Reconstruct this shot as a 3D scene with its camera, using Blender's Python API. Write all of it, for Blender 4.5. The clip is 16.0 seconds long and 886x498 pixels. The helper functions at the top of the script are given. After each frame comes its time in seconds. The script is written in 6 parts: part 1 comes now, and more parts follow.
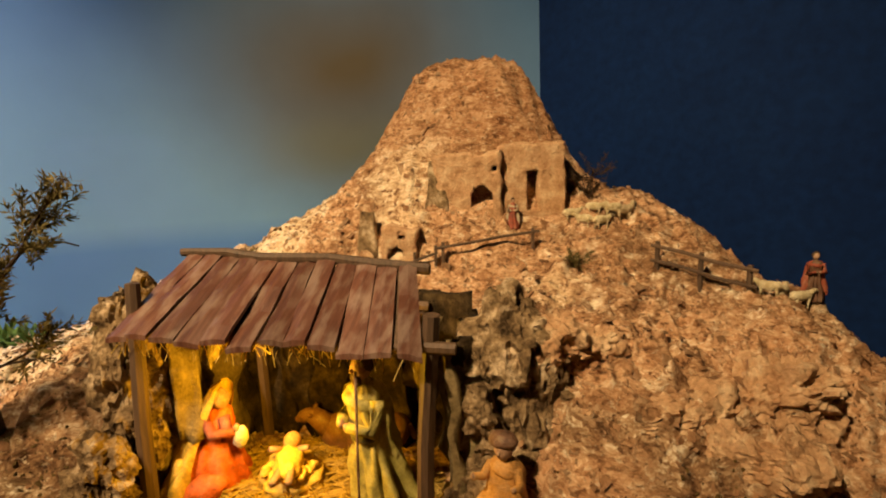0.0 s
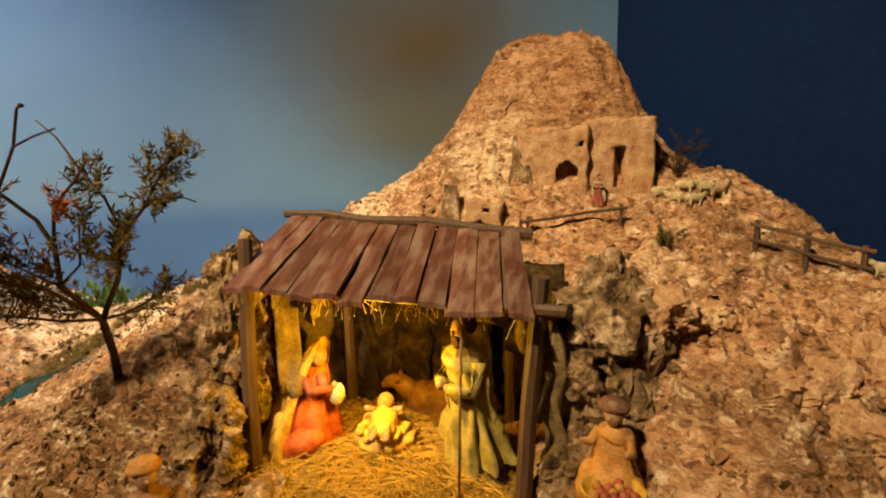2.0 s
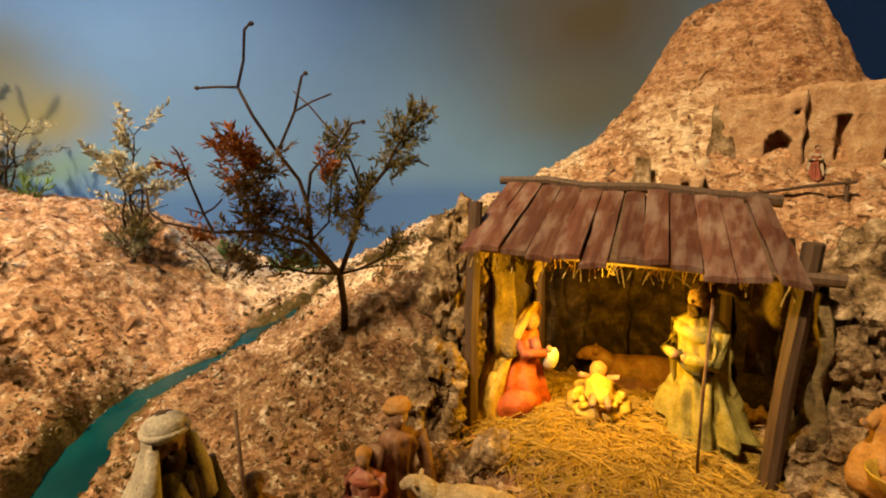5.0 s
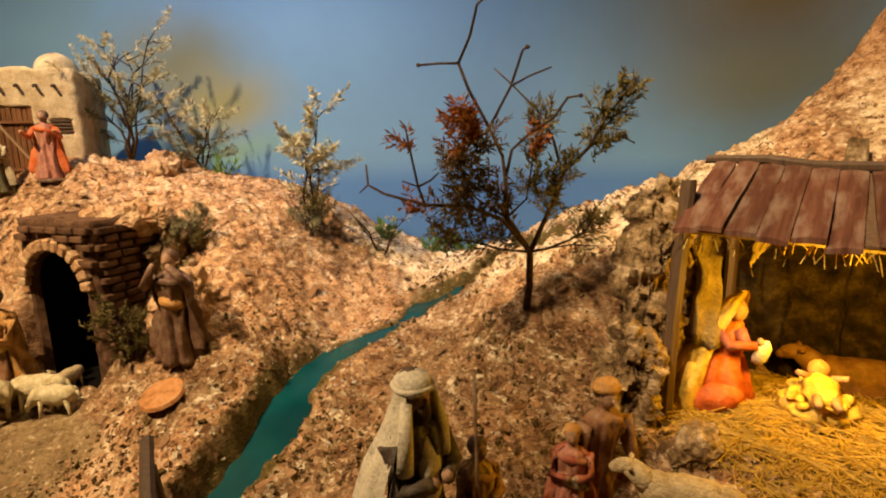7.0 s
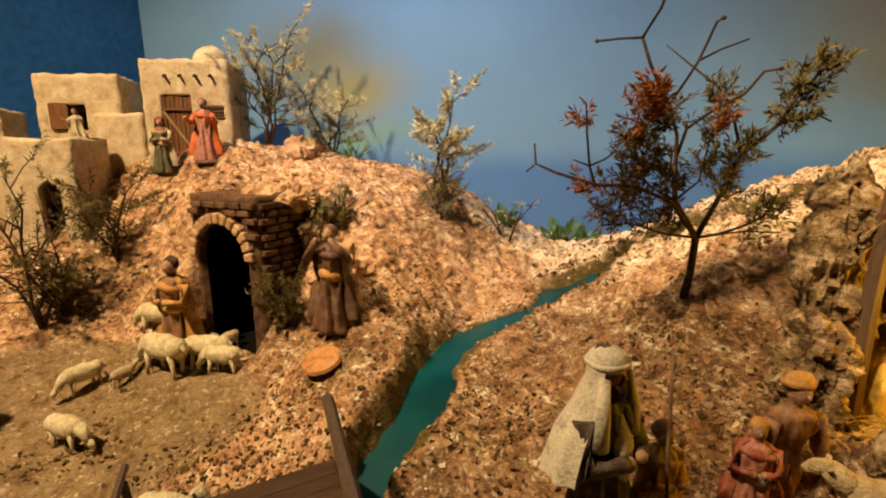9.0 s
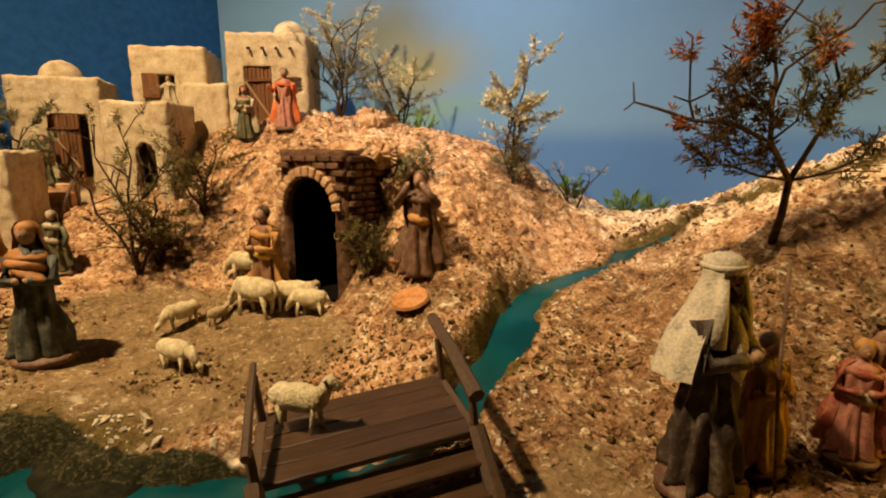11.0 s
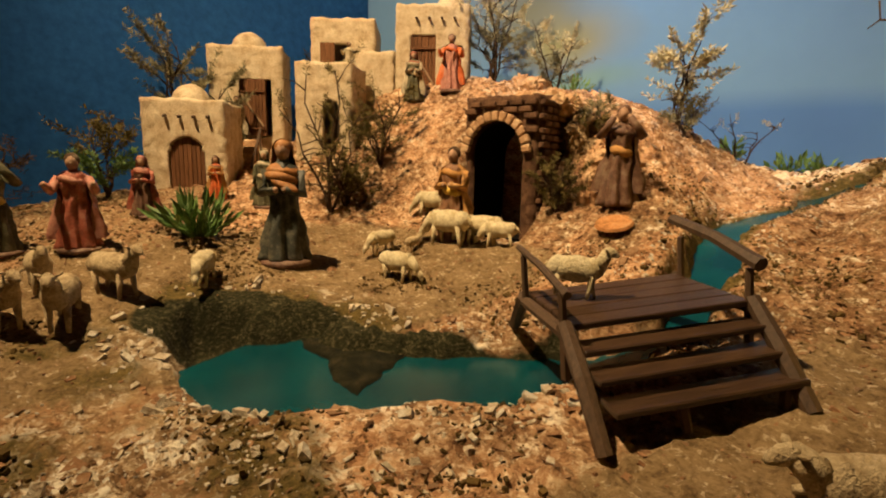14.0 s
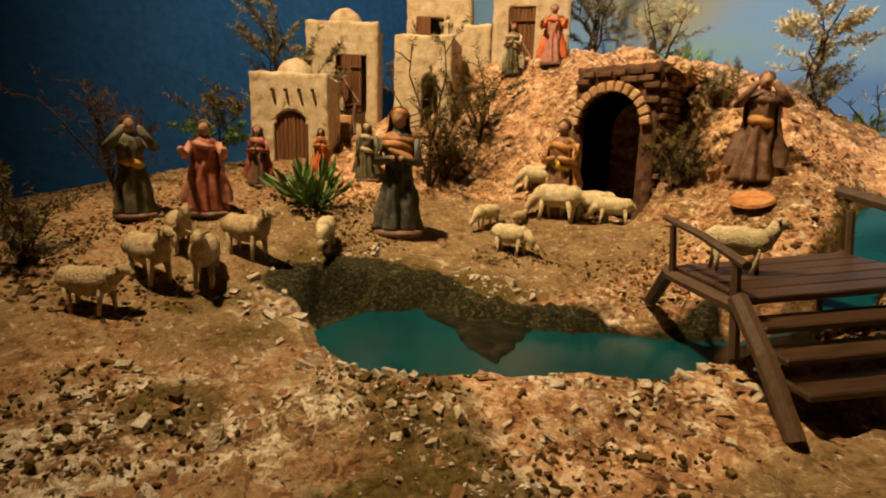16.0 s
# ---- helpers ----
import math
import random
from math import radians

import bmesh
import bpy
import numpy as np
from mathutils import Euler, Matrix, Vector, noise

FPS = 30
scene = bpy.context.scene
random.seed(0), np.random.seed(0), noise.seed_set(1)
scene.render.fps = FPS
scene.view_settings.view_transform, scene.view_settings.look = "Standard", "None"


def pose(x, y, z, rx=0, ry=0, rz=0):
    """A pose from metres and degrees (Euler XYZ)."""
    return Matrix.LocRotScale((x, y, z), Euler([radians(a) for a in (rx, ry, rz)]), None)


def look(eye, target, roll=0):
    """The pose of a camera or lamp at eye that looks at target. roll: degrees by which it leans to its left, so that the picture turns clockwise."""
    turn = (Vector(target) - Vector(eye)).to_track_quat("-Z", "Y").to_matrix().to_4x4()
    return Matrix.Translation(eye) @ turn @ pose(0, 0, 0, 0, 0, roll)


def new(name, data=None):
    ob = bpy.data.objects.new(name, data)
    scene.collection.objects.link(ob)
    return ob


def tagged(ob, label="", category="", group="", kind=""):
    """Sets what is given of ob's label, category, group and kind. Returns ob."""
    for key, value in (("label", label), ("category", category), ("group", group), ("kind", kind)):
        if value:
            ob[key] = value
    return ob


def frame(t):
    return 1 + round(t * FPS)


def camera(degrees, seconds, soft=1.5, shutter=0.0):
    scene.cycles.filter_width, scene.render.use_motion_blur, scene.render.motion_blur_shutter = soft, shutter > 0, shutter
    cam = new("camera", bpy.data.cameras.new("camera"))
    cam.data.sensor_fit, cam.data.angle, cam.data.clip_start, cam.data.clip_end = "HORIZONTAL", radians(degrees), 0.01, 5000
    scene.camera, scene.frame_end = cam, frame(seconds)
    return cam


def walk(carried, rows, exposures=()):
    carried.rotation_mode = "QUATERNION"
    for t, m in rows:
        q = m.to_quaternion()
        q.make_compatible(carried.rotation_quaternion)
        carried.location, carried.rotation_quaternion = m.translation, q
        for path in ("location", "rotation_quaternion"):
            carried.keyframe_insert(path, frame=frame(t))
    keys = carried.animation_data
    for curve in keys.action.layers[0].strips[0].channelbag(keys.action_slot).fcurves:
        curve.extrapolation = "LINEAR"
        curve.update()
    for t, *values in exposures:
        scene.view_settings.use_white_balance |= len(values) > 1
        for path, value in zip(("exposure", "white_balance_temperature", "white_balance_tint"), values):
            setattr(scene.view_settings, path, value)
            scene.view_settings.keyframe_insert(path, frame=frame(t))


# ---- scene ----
cam = camera(83.1, 16.0, 2.0)
PATH = [
    (0, (0.136, 0.089, 1.385), (-0.334, 2.008, 1.075), -2.4),
    (0.5, (0.124, 0.085, 1.379), (-0.377, 1.995, 1.062), -2.1),
    (1, (0.107, 0.078, 1.371), (-0.432, 1.977, 1.048), -1.8),
    (1.5, (0.093, 0.075, 1.365), (-0.486, 1.961, 1.037), -1.6),
    (2, (0.078, 0.07, 1.358), (-0.55, 1.94, 1.029), -1.4),
    (2.5, (0.059, 0.062, 1.351), (-0.618, 1.914, 1.018), -1.2),
    (3, (0.04, 0.051, 1.347), (-0.692, 1.882, 1.011), -1.1),
    (3.2, (0.03, 0.048, 1.345), (-0.719, 1.871, 1.007), -1.0),
    (5.3, (-0.051, 0.003, 1.332), (-1.078, 1.682, 0.974), -1.4),
    (5.5, (-0.06, -0.001, 1.329), (-1.124, 1.654, 0.97), -1.3),
    (6, (-0.09, -0.019, 1.325), (-1.228, 1.584, 0.959), -1.2),
    (6.5, (-0.107, -0.035, 1.322), (-1.321, 1.511, 0.95), -1.2),
    (7, (-0.127, -0.053, 1.323), (-1.406, 1.436, 0.942), -1.2),
    (7.5, (-0.143, -0.069, 1.322), (-1.484, 1.363, 0.938), -1.3),
    (8, (-0.159, -0.085, 1.32), (-1.556, 1.292, 0.932), -1.2),
    (8.5, (-0.177, -0.101, 1.316), (-1.626, 1.221, 0.926), -1.1),
    (9, (-0.188, -0.12, 1.309), (-1.676, 1.156, 0.912), -0.8),
    (9.2, (-0.192, -0.129, 1.305), (-1.693, 1.13, 0.902), -0.7),
    (11.3, (-0.208, -0.232, 1.223), (-1.776, 0.955, 0.86), 0.2),
    (11.5, (-0.214, -0.255, 1.212), (-1.78, 0.94, 0.867), 0.3),
    (12, (-0.225, -0.299, 1.184), (-1.806, 0.882, 0.859), 0.5),
    (12.5, (-0.232, -0.342, 1.167), (-1.836, 0.809, 0.847), 0.8),
    (13, (-0.24, -0.37, 1.146), (-1.873, 0.74, 0.831), 0.9),
    (13.5, (-0.248, -0.386, 1.133), (-1.916, 0.67, 0.811), 1.0),
    (14, (-0.253, -0.404, 1.129), (-1.957, 0.589, 0.798), 1.2),
    (14.5, (-0.262, -0.426, 1.125), (-1.997, 0.507, 0.779), 1.4),
    (15, (-0.271, -0.441, 1.117), (-2.033, 0.435, 0.756), 1.5),
    (15.5, (-0.285, -0.459, 1.109), (-2.067, 0.368, 0.732), 1.7),
    (16, (-0.301, -0.47, 1.104), (-2.096, 0.323, 0.717), 1.8),
]
walk(cam, [(t, look(eye, target, roll)) for t, eye, target, roll in PATH])

# ---- world and lamps ----
world = bpy.data.worlds.new("room_dark")
world.use_nodes = True
world.node_tree.nodes["Background"].inputs[0].default_value = (0.55, 0.42, 0.30, 1)
world.node_tree.nodes["Background"].inputs[1].default_value = 0.042
scene.world = world


def lamp(name, kind, place, target, watts, colour, size=0.05, cone=60, blend=0.6):
    data = bpy.data.lights.new(name, kind)
    data.energy, data.color = watts, colour
    if kind == "AREA":
        data.size = size
    else:
        data.shadow_soft_size = size
    if kind == "SPOT":
        data.spot_size, data.spot_blend = radians(cone), blend
    ob = new(name, data)
    ob.matrix_world = look(place, target)
    return ob


WARM = (1.0, 0.695, 0.37)
lamp("warm_spot", "SPOT", (-0.85, -0.85, 2.65), (-1.12, 0.13, 1.12), 258, WARM, 0.04, 74, 1.0)
# Next two are unseen spots added to brighten the mountain and the valley.
lamp("warm_spot", "SPOT", (-0.45, -0.55, 2.60), (0.06, 0.92, 1.36), 242, WARM, 0.04, 50, 1.0)
lamp("warm_spot", "SPOT", (-0.62, -0.05, 2.80), (-0.84, 0.60, 1.12), 78, WARM, 0.04, 44, 1.0)
lamp("sky_wash", "SPOT", (-0.95, -0.10, 2.75), (-1.06, 0.66, 1.56), 62, (0.40, 0.60, 1.0), 0.10, 54, 1.0)
lamp("stall_bulb", "POINT", (-0.140, 0.478, 1.180), (0, 0, 0), 1.45, (1.0, 0.50, 0.02), 0.012)

# ---- materials ----


def mix(a, b, f):
    return tuple(x + (y - x) * f for x, y in zip(a, b))


class Shader:
    """A small builder of node materials."""

    def __init__(self, name, rough=0.8, metal=0.0):
        self.mat = bpy.data.materials.new(name)
        self.mat.use_nodes = True
        self.tree = self.mat.node_tree
        self.out = self.tree.nodes["Principled BSDF"]
        self.out.inputs["Roughness"].default_value = rough
        self.out.inputs["Metallic"].default_value = metal
        self.out.inputs["Specular IOR Level"].default_value = 0.5 if rough < 0.7 else 0.12

    def node(self, kind, **values):
        n = self.tree.nodes.new(kind)
        for key, value in values.items():
            n.inputs[key].default_value = value
        return n

    def link(self, a, b):
        self.tree.links.new(a, b)

    def coords(self, scale=(1, 1, 1), world_space=False):
        c = self.tree.nodes.new("ShaderNodeNewGeometry" if world_space else "ShaderNodeTexCoord")
        m = self.node("ShaderNodeMapping")
        m.inputs["Scale"].default_value = scale
        self.link(c.outputs["Position" if world_space else "Object"], m.inputs["Vector"])
        return m.outputs["Vector"]

    def noise(self, vector, scale, detail=4, rough=0.6):
        n = self.node("ShaderNodeTexNoise", Scale=scale, Detail=detail, Roughness=rough)
        self.link(vector, n.inputs["Vector"])
        return n.outputs["Fac"]

    def ramp(self, fac, stops):
        r = self.tree.nodes.new("ShaderNodeValToRGB")
        while len(r.color_ramp.elements) < len(stops):
            r.color_ramp.elements.new(0.5)
        for e, (p, c) in zip(r.color_ramp.elements, stops):
            e.position, e.color = p, (*c, 1)
        self.link(fac, r.inputs["Fac"])
        return r.outputs["Color"]

    def blend(self, fac, a, b, how="MIX"):
        m = self.tree.nodes.new("ShaderNodeMix")
        m.data_type, m.blend_type = "RGBA", how
        for value, slot in ((fac, m.inputs[0]), (a, m.inputs[6]), (b, m.inputs[7])):
            if isinstance(value, (int, float)):
                slot.default_value = value
            elif isinstance(value, tuple):
                slot.default_value = (*value, 1)
            else:
                self.link(value, slot)
        return m.outputs[2]

    def colour(self, c):
        if isinstance(c, tuple):
            self.out.inputs["Base Color"].default_value = (*c, 1)
        else:
            self.link(c, self.out.inputs["Base Color"])
        return self

    def bump(self, fac, strength=0.5, distance=0.002):
        b = self.node("ShaderNodeBump", Strength=strength, Distance=distance)
        self.link(fac, b.inputs["Height"])
        self.link(b.outputs["Normal"], self.out.inputs["Normal"])
        return self


def speckled(name, stops, scale=60, fine=400, rough=0.85, bump=0.6, distance=0.002, vary=0.0, world_space=False):
    """A mottled matt surface: stains at one scale, grain at another."""
    s = Shader(name, rough)
    v = s.coords(world_space=world_space)
    a, b = s.noise(v, scale, 5, 0.65), s.noise(v, fine, 3, 0.6)
    base = s.ramp(a, stops)
    grain = s.ramp(b, [(0.25, (0.55, 0.55, 0.55)), (0.75, (1, 1, 1))])
    c = s.blend(0.8, base, grain, "MULTIPLY")
    if vary:
        info = s.tree.nodes.new("ShaderNodeObjectInfo")
        geo = s.tree.nodes.new("ShaderNodeNewGeometry")
        add = s.tree.nodes.new("ShaderNodeMath")
        add.operation = "ADD"
        s.link(info.outputs["Random"], add.inputs[0])
        s.link(geo.outputs["Random Per Island"], add.inputs[1])
        fr = s.tree.nodes.new("ShaderNodeMath")
        fr.operation = "FRACT"
        s.link(add.outputs[0], fr.inputs[0])
        tone = s.ramp(fr.outputs[0], [(0, (1 - vary,) * 3), (1, (1, 1, 1))])
        c = s.blend(1.0, c, tone, "MULTIPLY")
    s.colour(c)
    s.bump(b, bump, distance)
    return s.mat


def grained(name, dark, light, axis=0, scale=40, rough=0.65, bump=0.4, vary=0.35):
    """Wood with its grain along one axis, each board of its own tone."""
    s = Shader(name, rough)
    stretch = [scale] * 3
    stretch[axis] = scale * 0.08
    v = s.coords(tuple(stretch))
    g = s.noise(v, 6.0, 6, 0.7)
    c = s.ramp(g, [(0.25, dark), (0.75, light)])
    info = s.tree.nodes.new("ShaderNodeObjectInfo")
    tone = s.ramp(info.outputs["Random"], [(0, (1 - vary,) * 3), (1, (1, 1, 1))])
    c = s.blend(1.0, c, tone, "MULTIPLY")
    s.colour(c)
    s.bump(g, bump, 0.0015)
    return s.mat


def painted(name, colour, rough=0.5, worn=0.45):
    """Paint on a small moulded figure, thinner and dirtier in patches."""
    return speckled(name, [(0.28, mix(colour, (0.03, 0.02, 0.01), worn + 0.2)), (0.5, colour), (0.72, mix(colour, (0.8, 0.68, 0.45), 0.22))], 70, 420, rough + 0.1, 0.6, 0.002)


def ground_material():
    """Bark and cork flakes, earth, sand and moss glued on a modelled base and dry-brushed."""
    s = Shader("flaked_bark_ground", 0.92)
    flat = s.coords((1, 1, 1.7), True)
    wob = s.node("ShaderNodeTexNoise", Scale=42.0, Detail=3)
    s.link(flat, wob.inputs["Vector"])
    shift = s.tree.nodes.new("ShaderNodeVectorMath")
    shift.operation = "MULTIPLY_ADD"
    s.link(wob.outputs["Color"], shift.inputs[0])
    shift.inputs[1].default_value = (0.020, 0.020, 0.020)
    s.link(flat, shift.inputs[2])
    v = shift.outputs[0]
    big, mid, fine = s.noise(flat, 5.5, 5, 0.6), s.noise(v, 30, 6, 0.7), s.noise(v, 190, 4, 0.7)

    def flakes(scale):
        n = s.node("ShaderNodeTexVoronoi", Scale=scale)
        s.link(v, n.inputs["Vector"])
        sep = s.tree.nodes.new("ShaderNodeSeparateColor")
        s.link(n.outputs["Color"], sep.inputs[0])
        return sep.outputs[0]

    def weigh(*terms):
        total = None
        for fac, amount in terms:
            m = s.tree.nodes.new("ShaderNodeMath")
            m.operation = "MULTIPLY_ADD"
            s.link(fac, m.inputs[0])
            m.inputs[1].default_value = amount
            if total is None:
                m.inputs[2].default_value = 0.0
            else:
                s.link(total, m.inputs[2])
            total = m.outputs[0]
        return total

    coarse, small = flakes(85), flakes(210)
    tone = weigh((coarse, 0.13), (small, 0.11), (mid, 0.62), (fine, 0.24))
    cork = s.ramp(tone, [(0.37, (0.10, 0.044, 0.019)), (0.44, (0.31, 0.155, 0.072)), (0.53, (0.54, 0.305, 0.158)), (0.62, (0.68, 0.445, 0.260)), (0.72, (0.86, 0.720, 0.520))])
    pale = s.ramp(tone, [(0.38, (0.24, 0.130, 0.062)), (0.47, (0.55, 0.370, 0.205)), (0.57, (0.78, 0.600, 0.380)), (0.70, (0.92, 0.830, 0.640))])
    earth = s.ramp(tone, [(0.40, (0.024, 0.014, 0.007)), (0.50, (0.090, 0.050, 0.022)), (0.58, (0.20, 0.120, 0.055)), (0.64, (0.38, 0.27, 0.155)), (0.70, (0.78, 0.68, 0.51))])
    crust = s.ramp(tone, [(0.40, (0.070, 0.040, 0.017)), (0.49, (0.20, 0.118, 0.055)), (0.56, (0.44, 0.32, 0.19)), (0.63, (0.84, 0.77, 0.62))])
    russet = s.ramp(tone, [(0.40, (0.15, 0.064, 0.027)), (0.54, (0.38, 0.190, 0.090)), (0.70, (0.56, 0.33, 0.175))])
    moss = s.ramp(fine, [(0.3, (0.045, 0.036, 0.012)), (0.7, (0.20, 0.14, 0.045))])
    sand = s.ramp(weigh((fine, 0.45), (mid, 0.55)), [(0.36, (0.105, 0.066, 0.028)), (0.48, (0.235, 0.158, 0.078)), (0.58, (0.32, 0.225, 0.118)), (0.68, (0.52, 0.40, 0.25))])

    def mask(name_):
        a = s.tree.nodes.new("ShaderNodeAttribute")
        a.attribute_name = name_
        return a.outputs["Fac"]

    def rough_edge(m, lo=0.35, hi=0.65):
        add = s.tree.nodes.new("ShaderNodeMath")
        add.operation = "MULTIPLY_ADD"
        s.link(mid, add.inputs[0])
        add.inputs[1].default_value = 0.9
        s.link(m, add.inputs[2])
        r = s.tree.nodes.new("ShaderNodeMapRange")
        r.inputs[1].default_value, r.inputs[2].default_value = lo + 0.45, hi + 0.45
        s.link(add.outputs[0], r.inputs[0])
        return r.outputs[0]

    c = s.blend(s.ramp(big, [(0.46, (0, 0, 0)), (0.62, (0.6, 0.6, 0.6))]), cork, earth)
    c = s.blend(rough_edge(mask("pale")), c, pale)
    c = s.blend(mask("russet"), c, russet)
    c = s.blend(rough_edge(mask("earthy")), c, earth)
    c = s.blend(rough_edge(mask("sandy")), c, sand)
    c = s.blend(rough_edge(mask("crusty")), c, crust)
    grit = s.noise(v, 105, 4, 0.7)
    c = s.blend(s.ramp(grit, [(0.58, (0, 0, 0)), (0.66, (0.55, 0.55, 0.55))]), c, (0.80, 0.67, 0.47))
    c = s.blend(s.ramp(grit, [(0.34, (0.6, 0.6, 0.6)), (0.42, (0, 0, 0))]), c, (0.075, 0.042, 0.019))
    c = s.blend(rough_edge(mask("mossy")), c, moss)
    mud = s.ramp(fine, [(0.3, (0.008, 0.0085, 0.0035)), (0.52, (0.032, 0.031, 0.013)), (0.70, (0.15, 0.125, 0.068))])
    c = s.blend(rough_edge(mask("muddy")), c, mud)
    s.colour(c)
    s.bump(weigh((coarse, 0.5), (small, 0.35), (fine, 0.8)), 1.0, 0.0046)
    return s.mat


M_GROUND = ground_material()
M_CHIP = speckled("cork_chips", [(0.3, (0.24, 0.115, 0.052)), (0.5, (0.44, 0.245, 0.125)), (0.72, (0.70, 0.50, 0.31))], 40, 500, 0.92, 0.6, 0.002, 0.5, True)
M_PALE_CHIP = speckled("pale_gravel", [(0.3, (0.58, 0.48, 0.34)), (0.7, (0.90, 0.85, 0.72))], 120, 500, 0.9, 0.5, 0.002, 0.35)
M_CRUST = speckled("pale_crust", [(0.3, (0.52, 0.38, 0.24)), (0.5, (0.80, 0.69, 0.50)), (0.65, (0.93, 0.88, 0.75))], 90, 420, 0.95, 0.9, 0.004, 0.2)
M_SPIT = speckled("dark_olive_spit", [(0.3, (0.005, 0.006, 0.003)), (0.5, (0.017, 0.017, 0.008)), (0.7, (0.045, 0.038, 0.019))], 60, 400, 0.88, 0.6, 0.003)
M_MOSS = speckled("brown_moss", [(0.3, (0.08, 0.052, 0.018)), (0.7, (0.26, 0.165, 0.055))], 60, 400, 0.95, 0.6, 0.002, 0.6)
M_ROCK = speckled("bark_rock", [(0.3, (0.045, 0.029, 0.015)), (0.42, (0.17, 0.110, 0.055)), (0.54, (0.34, 0.235, 0.125)), (0.66, (0.68, 0.53, 0.35))], 42, 230, 0.95, 1.0, 0.006, 0.0, True)
M_PLASTER = speckled("rough_cream_plaster", [(0.28, (0.42, 0.29, 0.16)), (0.45, (0.66, 0.52, 0.335)), (0.65, (0.82, 0.70, 0.49))], 38, 420, 0.9, 0.9, 0.003)
M_RUIN = speckled("crumbling_tan_plaster", [(0.3, (0.38, 0.20, 0.095)), (0.5, (0.62, 0.385, 0.210)), (0.7, (0.80, 0.60, 0.38))], 45, 300, 0.95, 0.9, 0.004)
# Near-black that puts the tunnel's darkness into the colour.
M_BLACK = speckled("unlit_tunnel_black", [(0.3, (0.0015, 0.0012, 0.001)), (0.7, (0.004, 0.003, 0.002))], 40, 200, 0.95)
# Dark tone standing in for an interior that no light reaches.
M_DARK = speckled("unlit_interior", [(0.3, (0.012, 0.008, 0.005)), (0.7, (0.03, 0.02, 0.012))], 40, 200)
M_WATER = Shader("painted_teal_water", 0.24)
M_BRICK = speckled("dark_cork_brick", [(0.3, (0.09, 0.045, 0.028)), (0.7, (0.27, 0.15, 0.085))], 70, 380, 0.95, 0.8, 0.003, 0.45)
def roof_board_material():
    """Old red-stained boards, bleached in long patches towards the ridge."""
    s = Shader("reddish_roof_board", 0.42)
    v = s.coords((34, 2.6, 2.6))
    grain = s.noise(v, 6.0, 6, 0.7)
    soft = s.coords((26, 9, 9))
    c = s.ramp(grain, [(0.28, (0.062, 0.020, 0.013)), (0.55, (0.150, 0.062, 0.038)), (0.75, (0.22, 0.112, 0.075))])
    worn = s.ramp(s.noise(soft, 3.0, 4), [(0.46, (0, 0, 0)), (0.66, (0.75, 0.75, 0.75))])
    c = s.blend(worn, c, (0.29, 0.205, 0.160))
    info = s.tree.nodes.new("ShaderNodeObjectInfo")
    c = s.blend(1.0, c, s.ramp(info.outputs["Random"], [(0, (0.62, 0.60, 0.58)), (1, (1, 1, 1))]), "MULTIPLY")
    s.colour(c)
    return s.bump(grain, 0.35, 0.0015).mat


M_PLANK = roof_board_material()
M_LOG = grained("dark_log", (0.045, 0.026, 0.014), (0.17, 0.10, 0.055), 2, 50)
M_BRIDGE = grained("dark_bridge_board", (0.014, 0.008, 0.005), (0.115, 0.062, 0.032), 1, 60, 0.36, 0.4, 0.3)
M_DOOR = grained("brown_twig_door", (0.08, 0.035, 0.015), (0.26, 0.12, 0.055), 2, 60, 0.7)
M_STRAW = speckled("dry_straw", [(0.3, (0.50, 0.29, 0.025)), (0.7, (0.86, 0.58, 0.075))], 200, 700, 0.6, 0.2, 0.001, 0.5)
M_TWIG = speckled("dark_twig", [(0.3, (0.03, 0.02, 0.013)), (0.7, (0.12, 0.075, 0.045))], 120, 500, 0.8)
M_LEAF = speckled("olive_foliage", [(0.3, (0.10, 0.082, 0.024)), (0.7, (0.33, 0.265, 0.095))], 60, 300, 0.7, 0.2, 0.001, 0.5)
M_RUST_LEAF = speckled("rust_leaf", [(0.3, (0.28, 0.085, 0.022)), (0.7, (0.56, 0.21, 0.06))], 60, 300, 0.75, 0.2, 0.001, 0.5)
M_PLUM_LEAF = speckled("brown_purple_foliage", [(0.3, (0.085, 0.050, 0.024)), (0.7, (0.26, 0.165, 0.07))], 60, 300, 0.7, 0.2, 0.001, 0.5)
M_PALE_LEAF = speckled("pale_dry_flower", [(0.3, (0.70, 0.62, 0.36)), (0.7, (0.90, 0.84, 0.60))], 60, 300, 0.8, 0.2, 0.001, 0.4)
M_GREEN_LEAF = speckled("fresh_green_leaf", [(0.3, (0.07, 0.16, 0.03)), (0.7, (0.24, 0.42, 0.10))], 60, 300, 0.6, 0.2, 0.001, 0.4)
M_GREY_LEAF = speckled("grey_green_foliage", [(0.3, (0.20, 0.19, 0.10)), (0.7, (0.50, 0.46, 0.28))], 60, 300, 0.8, 0.2, 0.001, 0.4)
M_WOOL = speckled("cream_wool_paint", [(0.3, (0.56, 0.44, 0.22)), (0.6, (0.88, 0.78, 0.52))], 90, 420, 0.75, 0.9, 0.004)
M_GREY_WOOL = speckled("grey_brown_wool_paint", [(0.3, (0.38, 0.27, 0.14)), (0.6, (0.72, 0.58, 0.36))], 90, 420, 0.75, 0.9, 0.004)
v_ = M_WATER.coords(world_space=True)
M_WATER.colour(M_WATER.ramp(M_WATER.noise(v_, 9, 3), [(0.35, (0.0, 0.034, 0.044)), (0.65, (0.0015, 0.064, 0.075))]))
M_WATER.bump(M_WATER.noise(v_, 60, 3), 0.08, 0.002)
M_WATER = M_WATER.mat


